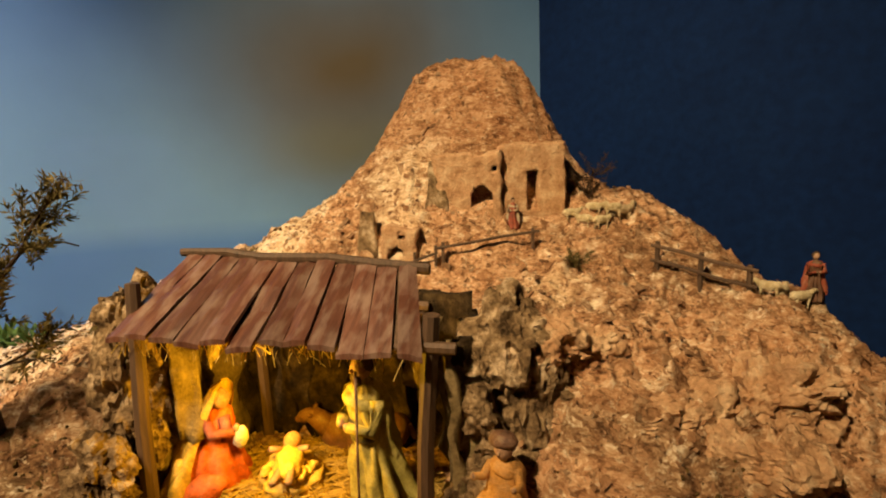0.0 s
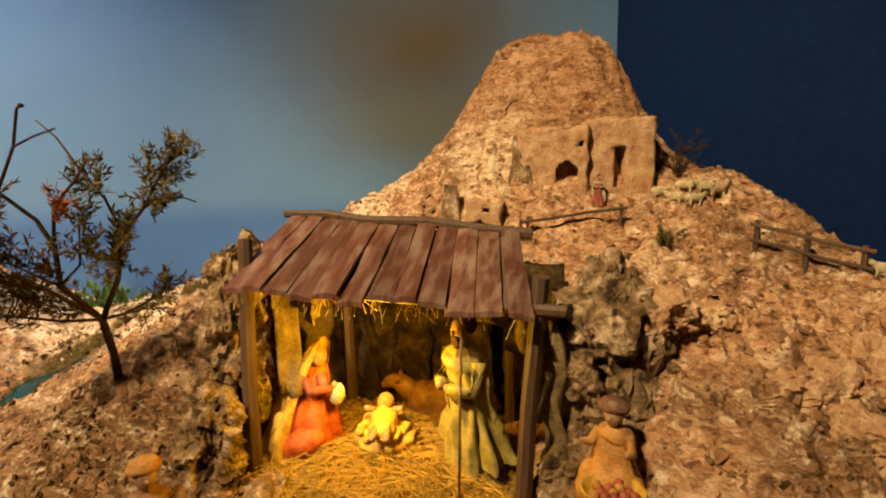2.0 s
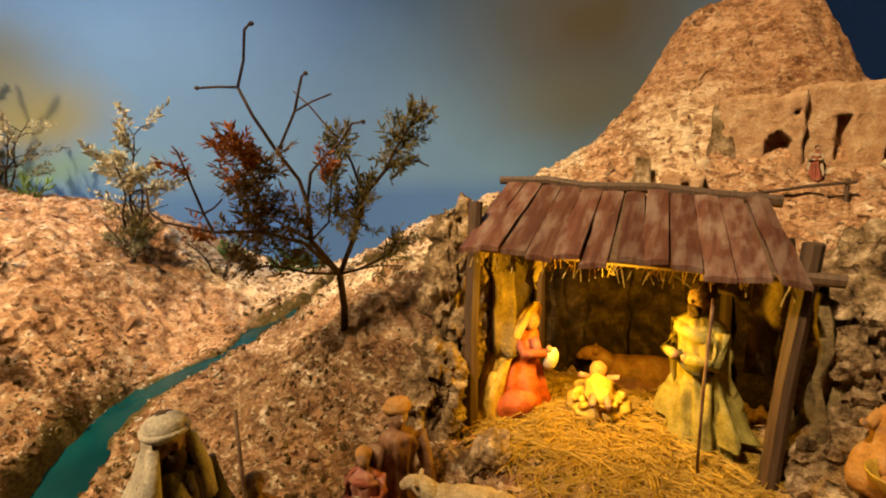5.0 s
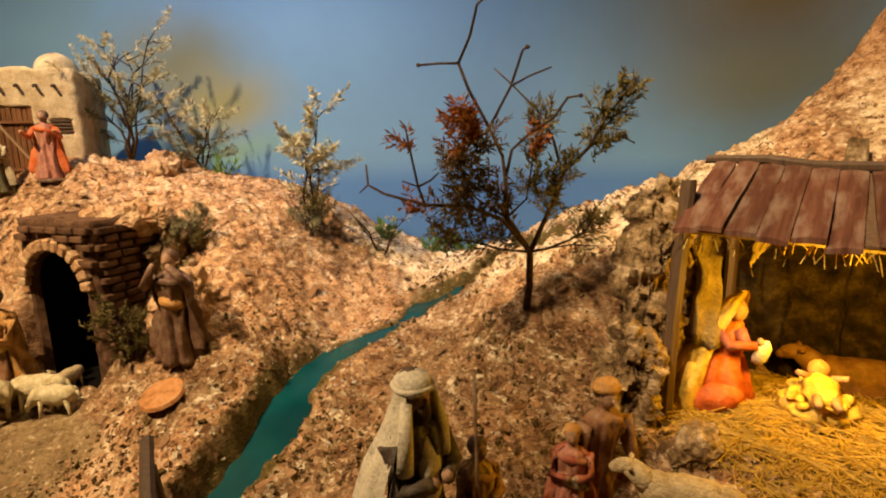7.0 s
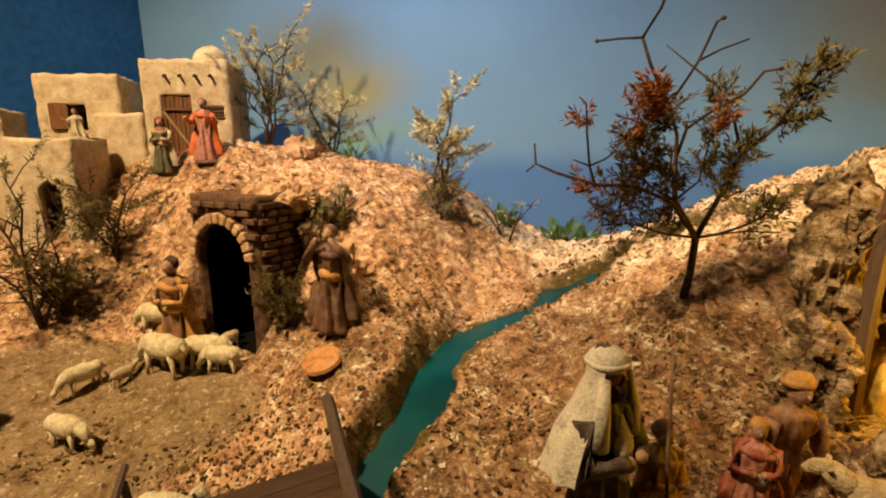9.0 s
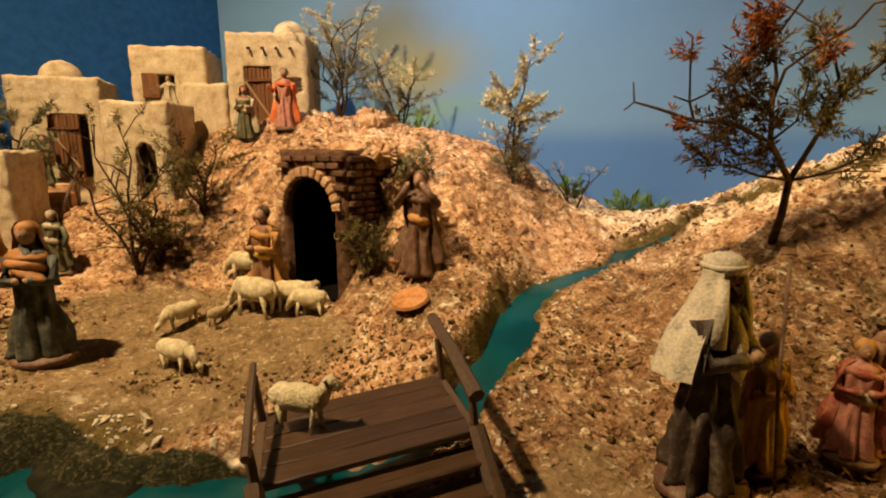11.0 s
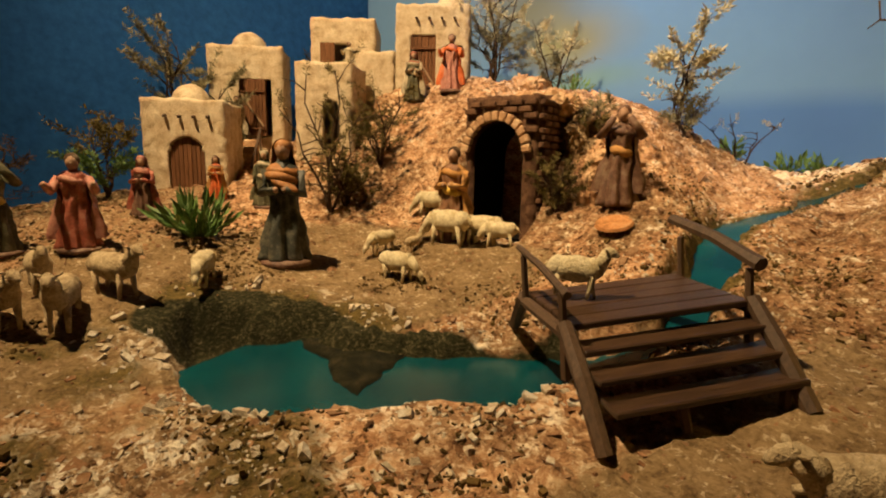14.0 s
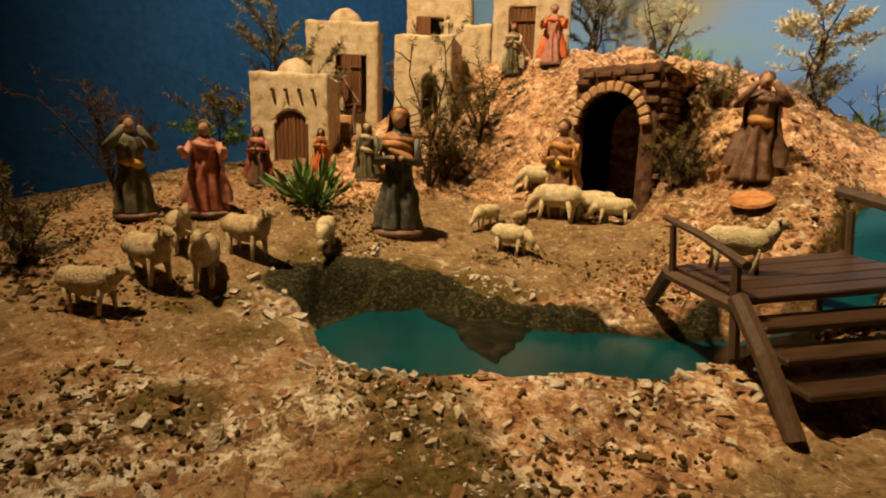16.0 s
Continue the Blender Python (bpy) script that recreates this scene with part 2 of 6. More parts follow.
def backdrop_material():
    """A wall painted as sky: blue, paler low down, with brown smoky clouds and a line of sea."""
    s = Shader("painted_sky", 0.75)
    v = s.coords(world_space=True)
    sep = s.tree.nodes.new("ShaderNodeSeparateXYZ")
    s.link(v, sep.inputs[0])
    up = s.tree.nodes.new("ShaderNodeMapRange")
    up.inputs[1].default_value, up.inputs[2].default_value = 1.0, 2.2
    s.link(sep.outputs["Z"], up.inputs[0])
    c = s.ramp(up.outputs[0], [(0.0, (0.085, 0.20, 0.46)), (0.215, (0.085, 0.20, 0.46)), (0.255, (0.145, 0.29, 0.50)), (0.5, (0.14, 0.285, 0.54)), (1.0, (0.05, 0.15, 0.40))])

    def cloud(place, size, tint, amount):
        m = s.node("ShaderNodeMapping")
        m.vector_type = "POINT"
        m.inputs["Location"].default_value = tuple(-p / q for p, q in zip(place, size))
        m.inputs["Scale"].default_value = tuple(1 / q for q in size)
        warp = s.node("ShaderNodeTexNoise", Scale=2.5, Detail=3)
        s.link(v, warp.inputs["Vector"])
        w = s.blend(0.18, v, warp.outputs["Color"], "ADD")
        s.link(w, m.inputs["Vector"])
        ln = s.tree.nodes.new("ShaderNodeVectorMath")
        ln.operation = "LENGTH"
        s.link(m.outputs["Vector"], ln.inputs[0])
        f = s.ramp(ln.outputs["Value"], [(0.05, (amount,) * 3), (0.35, (amount * 0.72,) * 3), (0.7, (amount * 0.22,) * 3), (1.0, (0, 0, 0))])
        return f, tint

    clouds = [((-0.30, 1.090, 1.62), (0.45, 0.45, 0.38), (0.105, 0.082, 0.040), 0.93),
              ((-0.30, 1.085, 1.44), (0.28, 0.30, 0.11), (0.15, 0.15, 0.075), 0.6),
              ((-1.36, 0.45, 1.53), (0.26, 0.26, 0.15), (0.16, 0.15, 0.05), 0.8),
              ((-1.25, 0.51, 1.45), (0.20, 0.22, 0.11), (0.30, 0.26, 0.05), 0.85),
              ((-1.25, 0.51, 1.35), (0.30, 0.26, 0.05), (0.20, 0.33, 0.20), 0.7)]
    for place, size, tint, amount in clouds:
        f, t = cloud(tuple(p + 0.09 for p in place), size, tint, amount)
        c = s.blend(f, c, t)
    stain = s.ramp(s.noise(v, 3.0, 4), [(0.3, (0.85, 0.85, 0.85)), (0.7, (1, 1, 1))])
    s.colour(s.blend(1.0, c, stain, "MULTIPLY"))
    s.bump(s.noise(v, 60, 3), 0.06, 0.003)
    return s.mat


M_SKY = backdrop_material()
M_SIDE_SKY = speckled("dark_blue_wall_paint", [(0.3, (0.018, 0.10, 0.34)), (0.7, (0.025, 0.13, 0.42))], 3, 60, 0.8, 0.1, 0.002)
# East wall lies unlit; that darkness is put into its paint colour.
M_EAST_SKY = speckled("unlit_blue_wall_paint", [(0.3, (0.0026, 0.016, 0.078)), (0.7, (0.004, 0.022, 0.100))], 3, 60, 0.85, 0.1, 0.002)
M_ROOM = speckled("dim_room_wall", [(0.3, (0.05, 0.04, 0.035)), (0.7, (0.08, 0.065, 0.05))], 3, 60, 0.9, 0.1)

# ---- mesh helpers ----


def mesh_of(bm, name, material, smooth=False):
    me = bpy.data.meshes.new(name)
    bm.normal_update()
    bm.to_mesh(me)
    bm.free()
    me.materials.append(material)
    if smooth:
        me.polygons.foreach_set("use_smooth", [True] * len(me.polygons))
    return me


def part(name, bm, material, parent=None, label="", smooth=False):
    ob = new(name, mesh_of(bm, name, material, smooth))
    ob.parent = parent
    return tagged(ob, label)


def thing(name, label, category, place=(0, 0, 0), turn=0, group="", kind="", size=1.0):
    ob = new(name)
    ob.empty_display_size = 0.02
    ob.matrix_world = pose(*place, 0, 0, turn) @ Matrix.Scale(size, 4)
    return tagged(ob, label, category, group, kind)


def box_bm(size, at=(0, 0, 0), bevel=0.0, m=None, wobble=0.0):
    bm = bmesh.new()
    bmesh.ops.create_cube(bm, size=1, matrix=Matrix.Translation(at) @ Matrix.Diagonal((*size, 1)))
    if bevel:
        bmesh.ops.bevel(bm, geom=bm.edges[:], offset=bevel, segments=1, affect="EDGES")
    if wobble:
        for v in bm.verts:
            v.co += Vector(noise.noise_vector(v.co * 90)) * wobble
    if m is not None:
        bm.transform(m)
    return bm


def rod_bm(points, radii, sides=6, bm=None, wobble=0.0):
    """A bent, tapered stick through the points, closed at both ends."""
    bm = bm or bmesh.new()
    rings = []
    pts = [Vector(p) for p in points]
    for i, (p, r) in enumerate(zip(pts, radii)):
        d = (pts[min(i + 1, len(pts) - 1)] - pts[max(i - 1, 0)]).normalized()
        side = d.cross(Vector((0.13, 0.31, 0.94))).normalized()
        if side.length < 0.1:
            side = Vector((1, 0, 0))
        up = d.cross(side)
        ring = []
        for k in range(sides):
            a = 2 * math.pi * k / sides
            q = p + (side * math.cos(a) + up * math.sin(a)) * r
            if wobble:
                q += Vector(noise.noise_vector(q * 70)) * wobble
            ring.append(bm.verts.new(q))
        rings.append(ring)
    for a, b in zip(rings, rings[1:]):
        for k in range(sides):
            bm.faces.new((a[k], a[(k + 1) % sides], b[(k + 1) % sides], b[k]))
    bm.faces.new(rings[0][::-1])
    bm.faces.new(rings[-1])
    return bm


def blob(bm, at, size, turn=(0, 0, 0), sub=2, lump=0.0, scale=60):
    """Adds an egg of the given half-sizes, lumpy where asked."""
    m = Matrix.LocRotScale(at, Euler([radians(a) for a in turn]), size)
    made = bmesh.ops.create_icosphere(bm, subdivisions=sub, radius=1)["verts"]
    for v in made:
        v.co = m @ v.co
        if lump:
            v.co += Vector(noise.noise_vector(v.co * scale)) * lump
    return made


# ---- lie of the land ----
# hills and hollows: x, y, rise, reach
LAND_PLAIN = [(-1.35, -0.85, 0.032, 0.35), (-1.15, -0.45, 0.058, 0.2), (-0.92, -0.58, 0.01, 0.2), (-0.95, -0.22, 0.021, 0.18), (-0.75, -0.3, -0.013, 0.14), (-0.65, -0.62, -0.026, 0.25), (-0.58, -0.12, 0.004, 0.15), (-0.35, -0.35, -0.003, 0.28), (-0.35, -0.02, 0.03, 0.2), (-0.82, 0, 0.033, 0.16), (0.1, -0.3, -0.057, 0.4), (-0.75, -0.1, -0.012, 0.12)]
LAND_VILLAGE = [(-1.075, 0.095, 0.055, 0.055), (-1.6, -0.45, 0.092, 0.25), (-1.38, -0.22, 0.034, 0.16), (-1.2, -0.12, -0.013, 0.13), (-1.45, 0.1, 0.289, 0.2), (-1.22, 0.12, 0.026, 0.12), (-1.25, 0.3, 0.101, 0.14), (-1.05, 0.2, 0.161, 0.11), (-1.4, 0.5, 0.154, 0.25), (-0.9, 0.15, -0.014, 0.11), (-1.08, 0.02, -0.025, 0.11)]
LAND_VALLEY = [(-0.95, 0.35, 0.095, 0.13), (-1.05, 0.55, 0.192, 0.2), (-0.85, 0.62, 0.028, 0.14), (-0.8, 0.28, 0.071, 0.1), (-0.72, 0.45, 0.057, 0.13), (-0.62, 0.25, 0.036, 0.12), (-0.65, 0.68, 0.038, 0.16), (-0.55, 0.42, -0.025, 0.11), (-0.43, 0.5, 0.215, 0.12), (-0.42, 0.3, 0.014, 0.12), (-0.9, 0.95, 0.079, 0.3), (-0.4, 0.8, 0.191, 0.16), (-0.45, 1.1, 0, 0.3), (-0.52, 0.66, -0.035, 0.1), (-0.33, 0.66, -0.09, 0.1), (-0.6, 0.85, 0.077, 0.13)]
LAND_STALL = [(-0.28, 0.42, -0.042, 0.1), (-0.15, 0.52, 0.036, 0.11), (-0.15, 0.66, -0.072, 0.1), (0.02, 0.52, -0.017, 0.1), (-0.2, 0.32, 0.054, 0.14), (0.0, 0.32, 0.009, 0.18), (0.12, 0.54, 0.103, 0.1), (0.22, 0.6, 0.087, 0.13), (0.36, 0.5, 0.028, 0.18), (0.05, 0.66, 0.04, 0.09), (-0.27, 0.6, 0.158, 0.1)]
LAND_HEIGHT = [(-0.15, 0.92, 0.085, 0.09), (-0.2, 0.82, 0.139, 0.12), (-0.05, 0.8, 0.1, 0.11), (0.12, 0.82, 0.062, 0.13), (0.3, 0.82, 0.03, 0.15), (0.5, 0.75, -0.017, 0.25), (0.12, 1.05, 0.233, 0.2), (-0.2, 1.1, 0.224, 0.22), (0.6, 0.4, 0.142, 0.3), (0.42, 0.72, 0.113, 0.1), (0.25, 0.95, 0.067, 0.1), (0.4, 0.95, 0.14, 0.15)]
LAND_TRIM = [(-0.757, 0.33, -0.012, 0.07), (-1.075, 0.26, -0.048, 0.07), (-0.4, 0.41, 0.017, 0.07), (-0.52, 0.366, 0.019, 0.07), (-0.709, 0.354, -0.043, 0.07), (-0.769, 0.289, 0.049, 0.07), (-0.832, 0.626, -0.02, 0.07), (-0.604, 0.625, 0.034, 0.07), (-0.742, 0.158, 0.029, 0.07), (-0.523, 0.465, -0.023, 0.07), (-0.43, 0.45, -0.027, 0.07), (0.203, 0.595, 0.032, 0.07), (0.276, 0.607, -0.014, 0.07), (0.143, 0.532, -0.013, 0.07), (0.197, 0.775, 0.013, 0.07), (-0.204, 0.85, -0.05, 0.07), (-0.310, 0.335, -0.055, 0.040), (-0.543, -0.214, -0.019, 0.07), (-0.447, -0.088, -0.013, 0.07), (-0.635, 0.131, 0.032, 0.07)]
LAND = np.array(LAND_PLAIN + LAND_VILLAGE + LAND_VALLEY + LAND_STALL + LAND_HEIGHT + LAND_TRIM)
# the stream from the pond up to the hills: x, y, water level, half width
STREAM = [(-0.825, -0.355, 0.917, 0.040), (-0.765, -0.315, 0.917, 0.070), (-0.695, -0.225, 0.917, 0.050), (-0.645, -0.12, 0.917, 0.044),
          (-0.600, 0.0, 0.919, 0.023), (-0.584, 0.09, 0.945, 0.009), (-0.612, 0.185, 0.995, 0.009), (-0.648, 0.25, 1.026, 0.008),
          (-0.662, 0.32, 1.048, 0.004), (-0.640, 0.388, 1.066, -0.008), (-0.640, 0.44, 1.074, -0.022), (-0.645, 0.502, 1.084, -0.004),
          (-0.606, 0.54, 1.108, -0.002), (-0.600, 0.60, 1.122, -0.016), (-0.600, 0.69, 1.135, 0.002), (-0.560, 0.74, 1.152, 0.002),
          (-0.500, 0.755, 1.172, -0.020), (-0.430, 0.775, 1.203, -0.014), (-0.36, 0.81, 1.238, -0.016)]


def ease(lo, hi, x):
    t = np.clip((x - lo) / (hi - lo), 0, 1)
    return t * t * (3 - 2 * t)


def ripple(x, y, scale, seed=0.0):
    """Cheap smooth waves in several directions, about -1 to 1."""
    out = 0.0
    for i in range(7):
        a = 2.399 * i + seed
        k = scale * (0.7 + 0.21 * i)
        out = out + np.sin(k * (x * math.cos(a) + y * math.sin(a)) + 1.7 * i + seed * 3 + 0.8 * np.sin(k * 0.6 * (y * math.cos(a) - x * math.sin(a)) + i))
    return out / 4.0


LATTICE = np.random.RandomState(77).rand(256, 256)


def vnoise(x, y, scale, seed=0.0):
    """Smooth lattice noise, -1 to 1."""
    u, v = x * scale + seed * 17.3 + 512.0, y * scale + seed * 9.1 + 512.0
    i, j = np.floor(u).astype(int), np.floor(v).astype(int)
    fu, fv = u - i, v - j
    fu, fv = fu * fu * (3 - 2 * fu), fv * fv * (3 - 2 * fv)
    i, j, k, m = i % 256, j % 256, (i + 1) % 256, (j + 1) % 256
    low = LATTICE[i, j] * (1 - fu) + LATTICE[k, j] * fu
    high = LATTICE[i, m] * (1 - fu) + LATTICE[k, m] * fu
    return 2 * (low * (1 - fv) + high * fv) - 1


def bark(x, y, scale, seed=0.0):
    """Sharp crooked ridges like those of bark, about -1 to 1."""
    d = 0.45 / scale
    wx, wy = x + d * vnoise(x, y, scale * 0.8, seed + 3), y + d * vnoise(x, y, scale * 0.8, seed + 5)
    return 1 - 2.6 * np.abs(vnoise(wx, wy, scale, seed))


def stream_at(x, y):
    """Distance from the stream's middle, its water level and half width there."""
    best = np.full(np.shape(x), 9.0)
    level, half = np.zeros(np.shape(x)), np.full(np.shape(x), 0.01)
    for (ax, ay, az, aw), (bx, by, bz, bw) in zip(STREAM, STREAM[1:]):
        dx, dy = bx - ax, by - ay
        t = np.clip(((x - ax) * dx + (y - ay) * dy) / (dx * dx + dy * dy), 0, 1)
        d = np.hypot(x - ax - t * dx, y - ay - t * dy)
        near = d - (aw + t * (bw - aw)) < best - half
        best, level, half = np.where(near, d, best), np.where(near, az + t * (bz - az), level), np.where(near, aw + t * (bw - aw), half)
    return best, level, half


ARCH = (-0.953, 0.110, 22.0)   # middle of the brick arch's foot, and its turn


def land(x, y, rough=True):
    x, y = np.asarray(x, float), np.asarray(y, float)
    z = np.full(x.shape, 0.93)
    for hx, hy, rise, reach in LAND:
        z = z + rise * np.exp(-((x - hx) ** 2 + (y - hy) ** 2) / (2 * reach * reach))
    # the round-topped mountain
    away = (x - 0.36) * 0.912 + (y - 0.86) * 0.409
    z = z - 0.75 * np.maximum(0, away - 0.03)
    r = np.hypot(x + 0.020, (y - 0.990) * np.where(y < 0.99, 1.6, 1.0)) * (1 + 0.03 * ripple(x, y, 14))
    z = z + np.maximum(0, 1.566 - z) / (1 + (r / 0.142) ** 5)
    # the bank behind the brick arch
    c, s = math.cos(radians(ARCH[2])), math.sin(radians(ARCH[2]))
    u, v = (x - ARCH[0]) * c + (y - ARCH[1]) * s, -(x - ARCH[0]) * s + (y - ARCH[1]) * c
    inside = ease(0.085, 0.060, np.abs(u))
    front = inside * ease(-0.16, -0.08, v) * ease(0.118, 0.105, v)
    z = z * (1 - front) + front * 1.0
    bank = inside * ease(0.108, 0.125, v) * ease(0.40, 0.22, v)
    z = np.maximum(z, bank * 1.232)
    # the hollow under the stall
    flat = ease(0.22, 0.16, np.abs(x + 0.125)) * ease(0.37, 0.44, y) * ease(0.70, 0.655, y)
    z = z * (1 - flat) + flat * 1.045
    if rough:
        steep = ease(1.02, 1.12, z)
        even = ease(1.035, 1.0, z) * ease(-0.74, -0.82, x) * ease(0.13, 0.05, y)
        even = 1 - 0.75 * np.maximum(even, ease(-0.50, -0.42, x) * ease(0.22, 0.12, y))
        crag = ease(0.03, 0.10, x) * ease(0.42, 0.50, y) * ease(0.90, 0.80, y)
        course = z / 0.036 + 1.3 * vnoise(x, y, 13, 4.0) + 0.5 * vnoise(x, y, 40, 6.0)
        part_way = course - np.floor(course)
        z = z + crag * 0.028 * (ease(0.45, 0.95, part_way) - part_way)
        z = z + (0.0028 + 0.0040 * steep) * bark(x, y, 24) + even * ((0.0026 + 0.0026 * steep) * bark(x, y, 62, 2.0) + 0.0017 * bark(x, y, 150, 5.0) + 0.0010 * vnoise(x, y, 330, 9.0))
    d, level, half = stream_at(x, y)
    edge = d + (0.010 + 0.008 * ease(-0.1, -0.2, y)) * ripple(x, y, 38, 1.0) + 0.005 * ripple(x, y, 150, 4.0)
    k = ease(half * 0.7, half + 0.030, edge)
    lifted = np.maximum(z, level + 0.004)
    z = (level - 0.015) * (1 - k) + (z + (lifted - z) * ease(half + 0.09, half + 0.04, d)) * k
    return z


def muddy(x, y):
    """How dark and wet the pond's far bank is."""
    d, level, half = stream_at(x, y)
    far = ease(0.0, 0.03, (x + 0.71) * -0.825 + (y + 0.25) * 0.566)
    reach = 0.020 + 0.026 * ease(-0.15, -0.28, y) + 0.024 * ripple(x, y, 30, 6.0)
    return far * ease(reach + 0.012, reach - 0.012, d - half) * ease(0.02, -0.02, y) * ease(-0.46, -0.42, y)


def land_at(x, y):
    return float(land(np.array([x]), np.array([y]))[0])


def build_ground():
    step, wide = 0.0030, 0.0075
    xs = np.concatenate([np.arange(-1.95, -1.40, wide), np.arange(-1.40, 0.50, step), np.arange(0.50, 0.85, wide)])
    ys = np.concatenate([np.arange(-1.1, -0.72, wide), np.arange(-0.72, 1.05, step), np.arange(1.05, 1.45, wide)])
    gx, gy = np.meshgrid(xs, ys)
    gz = land(gx, gy)
    nx, ny = len(xs), len(ys)
    verts = np.stack([gx.ravel(), gy.ravel(), gz.ravel()], 1)
    i = (np.arange(ny - 1)[:, None] * nx + np.arange(nx - 1)[None]).ravel()
    faces = np.stack([i, i + 1, i + nx + 1, i + nx], 1)
    me = bpy.data.meshes.new("ground")
    me.vertices.add(len(verts))
    me.vertices.foreach_set("co", verts.ravel())
    me.loops.add(len(faces) * 4)
    me.loops.foreach_set("vertex_index", faces.ravel())
    me.polygons.add(len(faces))
    me.polygons.foreach_set("loop_start", np.arange(len(faces)) * 4)
    me.polygons.foreach_set("use_smooth", np.ones(len(faces), bool))
    me.update()
    x, y, z = gx.ravel(), gy.ravel(), gz.ravel()
    d, level, half = stream_at(x, y)
    plain = ease(1.035, 1.0, z) * ease(-0.70, -0.80, x) * ease(-0.62, -0.5, y) * ease(0.13, 0.05, y)
    front = ease(-0.52, -0.44, x) * ease(0.22, 0.12, y)
    moss = ease(half + 0.055, half + 0.015, d) * ease(-0.2, 0.25, y) * 0.75
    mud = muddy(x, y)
    beside = ease(half + 0.004, half + 0.05, d) * ease(-0.66, -0.58, x + 0.25 * (0.3 - y)) * ease(-0.12, -0.22, x) * ease(0.08, 0.16, y) * ease(0.50, 0.42, y)
    pier = ease(-0.99, -0.95, x) * ease(-0.72, -0.80, x) * ease(0.02, 0.08, y) * ease(0.25, 0.20, y) * 0.55
    crag = ease(0.03, 0.06, x) * ease(0.20, 0.12, x) * ease(0.44, 0.50, y) * ease(0.72, 0.64, y) * 0.75
    behind = ease(-1.22, -1.30, x) * ease(-0.35, -0.45, y) * 0.8
    foot_slope = 0.62 * np.exp(-((x + 0.72) ** 2 + (y - 0.15) ** 2) / 0.012)
    earthy = np.maximum.reduce([foot_slope, 0.55 * beside, pier, 0.6 * crag, behind])
    shore = ease(half + 0.17, half + 0.03, d) * ease(0.06, -0.12, y)
    low_front = ease(-0.22, -0.34, y) * ease(-0.98, -0.80, x) * ease(-0.30, -0.42, x)
    crusty = np.maximum(shore, low_front * ease(-0.84, -0.70, x)) * (0.42 + 0.30 * vnoise(x, y, 19, 8.0) + 0.10 * vnoise(x, y, 60, 2.0))
    dull = low_front * ease(-0.1, 0.5, vnoise(x, y, 12, 11.0)) * 0.62
    rim = np.clip(ease(0.46, 0.60, y) * ease(-1.0, -0.85, x) * ease(-0.20, -0.32, x) + 0.32 * ease(0.55, 0.7, y) * ease(-0.3, -0.1, x) * (1 + vnoise(x, y, 9, 3.0)), 0, 0.85)
    dull = np.maximum(dull, 0.7 * ease(half + 0.13, half + 0.05, d) * ease(-0.08, -0.16, y) * ease(0.0, 0.03, (x + 0.71) * -0.825 + (y + 0.25) * 0.566) * (0.75 + 0.5 * vnoise(x, y, 22, 4.0)))
    dull = np.maximum(dull, 0.75 * np.exp(-((x + 0.80) ** 2 + (y + 0.44) ** 2) / 0.010) * (0.6 + 0.4 * vnoise(x, y, 25, 2.0)))
    russet = ease(1.38, 1.46, z) * ease(-0.30, -0.15, x) * 0.8
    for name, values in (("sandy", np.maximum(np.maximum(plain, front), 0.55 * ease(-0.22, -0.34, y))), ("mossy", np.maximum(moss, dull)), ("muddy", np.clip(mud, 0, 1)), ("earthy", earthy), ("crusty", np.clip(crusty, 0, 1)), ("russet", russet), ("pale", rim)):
        a = me.attributes.new(name, "FLOAT", "POINT")
        a.data.foreach_set("value", values.astype(np.float32))
    me.materials.append(M_GROUND)
    return tagged(new("ground", me), "modelled ground of crumbled tan cork, sand and moss", "ground", kind="structure")


def build_water():
    bm = bmesh.new()
    rows = []
    dense = []
    for (ax, ay, az, aw), (bx, by, bz, bw) in zip(STREAM, STREAM[1:]):
        dense += [[p + (q - p) * k / 4 for p, q in zip((ax, ay, az, aw), (bx, by, bz, bw))] for k in range(4)]
    dense.append(list(STREAM[-1]))
    for i, (x, y, z, w) in enumerate(dense):
        px, py, *_ = dense[max(i - 1, 0)]
        qx, qy, *_ = dense[min(i + 1, len(dense) - 1)]
        n = Vector((py - qy, qx - px)).normalized()
        w = w + 0.03
        rows.append([bm.verts.new((x + n.x * w * k, y + n.y * w * k, z)) for k in (-1, 0, 1)])
    for a, b in zip(rows, rows[1:]):
        for k in (0, 1):
            bm.faces.new((a[k], b[k], b[k + 1], a[k + 1]))
    ob = part("water", bm, M_WATER, None, "glossy teal painted pond and stream", True)
    return tagged(ob, category="water", kind="structure")


ground = build_ground()
build_water()

# ---- painted walls and the dark room ----


def wall_between(name, a, b, z0, z1, thick, material, label):
    a, b = Vector(a), Vector(b)
    d = (b - a).normalized()
    n = Vector((-d.y, d.x)) * thick
    bm = bmesh.new()
    base = [bm.verts.new((*p, z0)) for p in (a, b, b + n, a + n)]
    f = bm.faces.new(base)
    top = bmesh.ops.extrude_face_region(bm, geom=[f])["geom"]
    bmesh.ops.translate(bm, vec=(0, 0, z1 - z0), verts=[v for v in top if isinstance(v, bmesh.types.BMVert)])
    bmesh.ops.recalc_face_normals(bm, faces=bm.faces[:])
    return tagged(part(name, bm, material, None, label), category="wall", kind="structure")


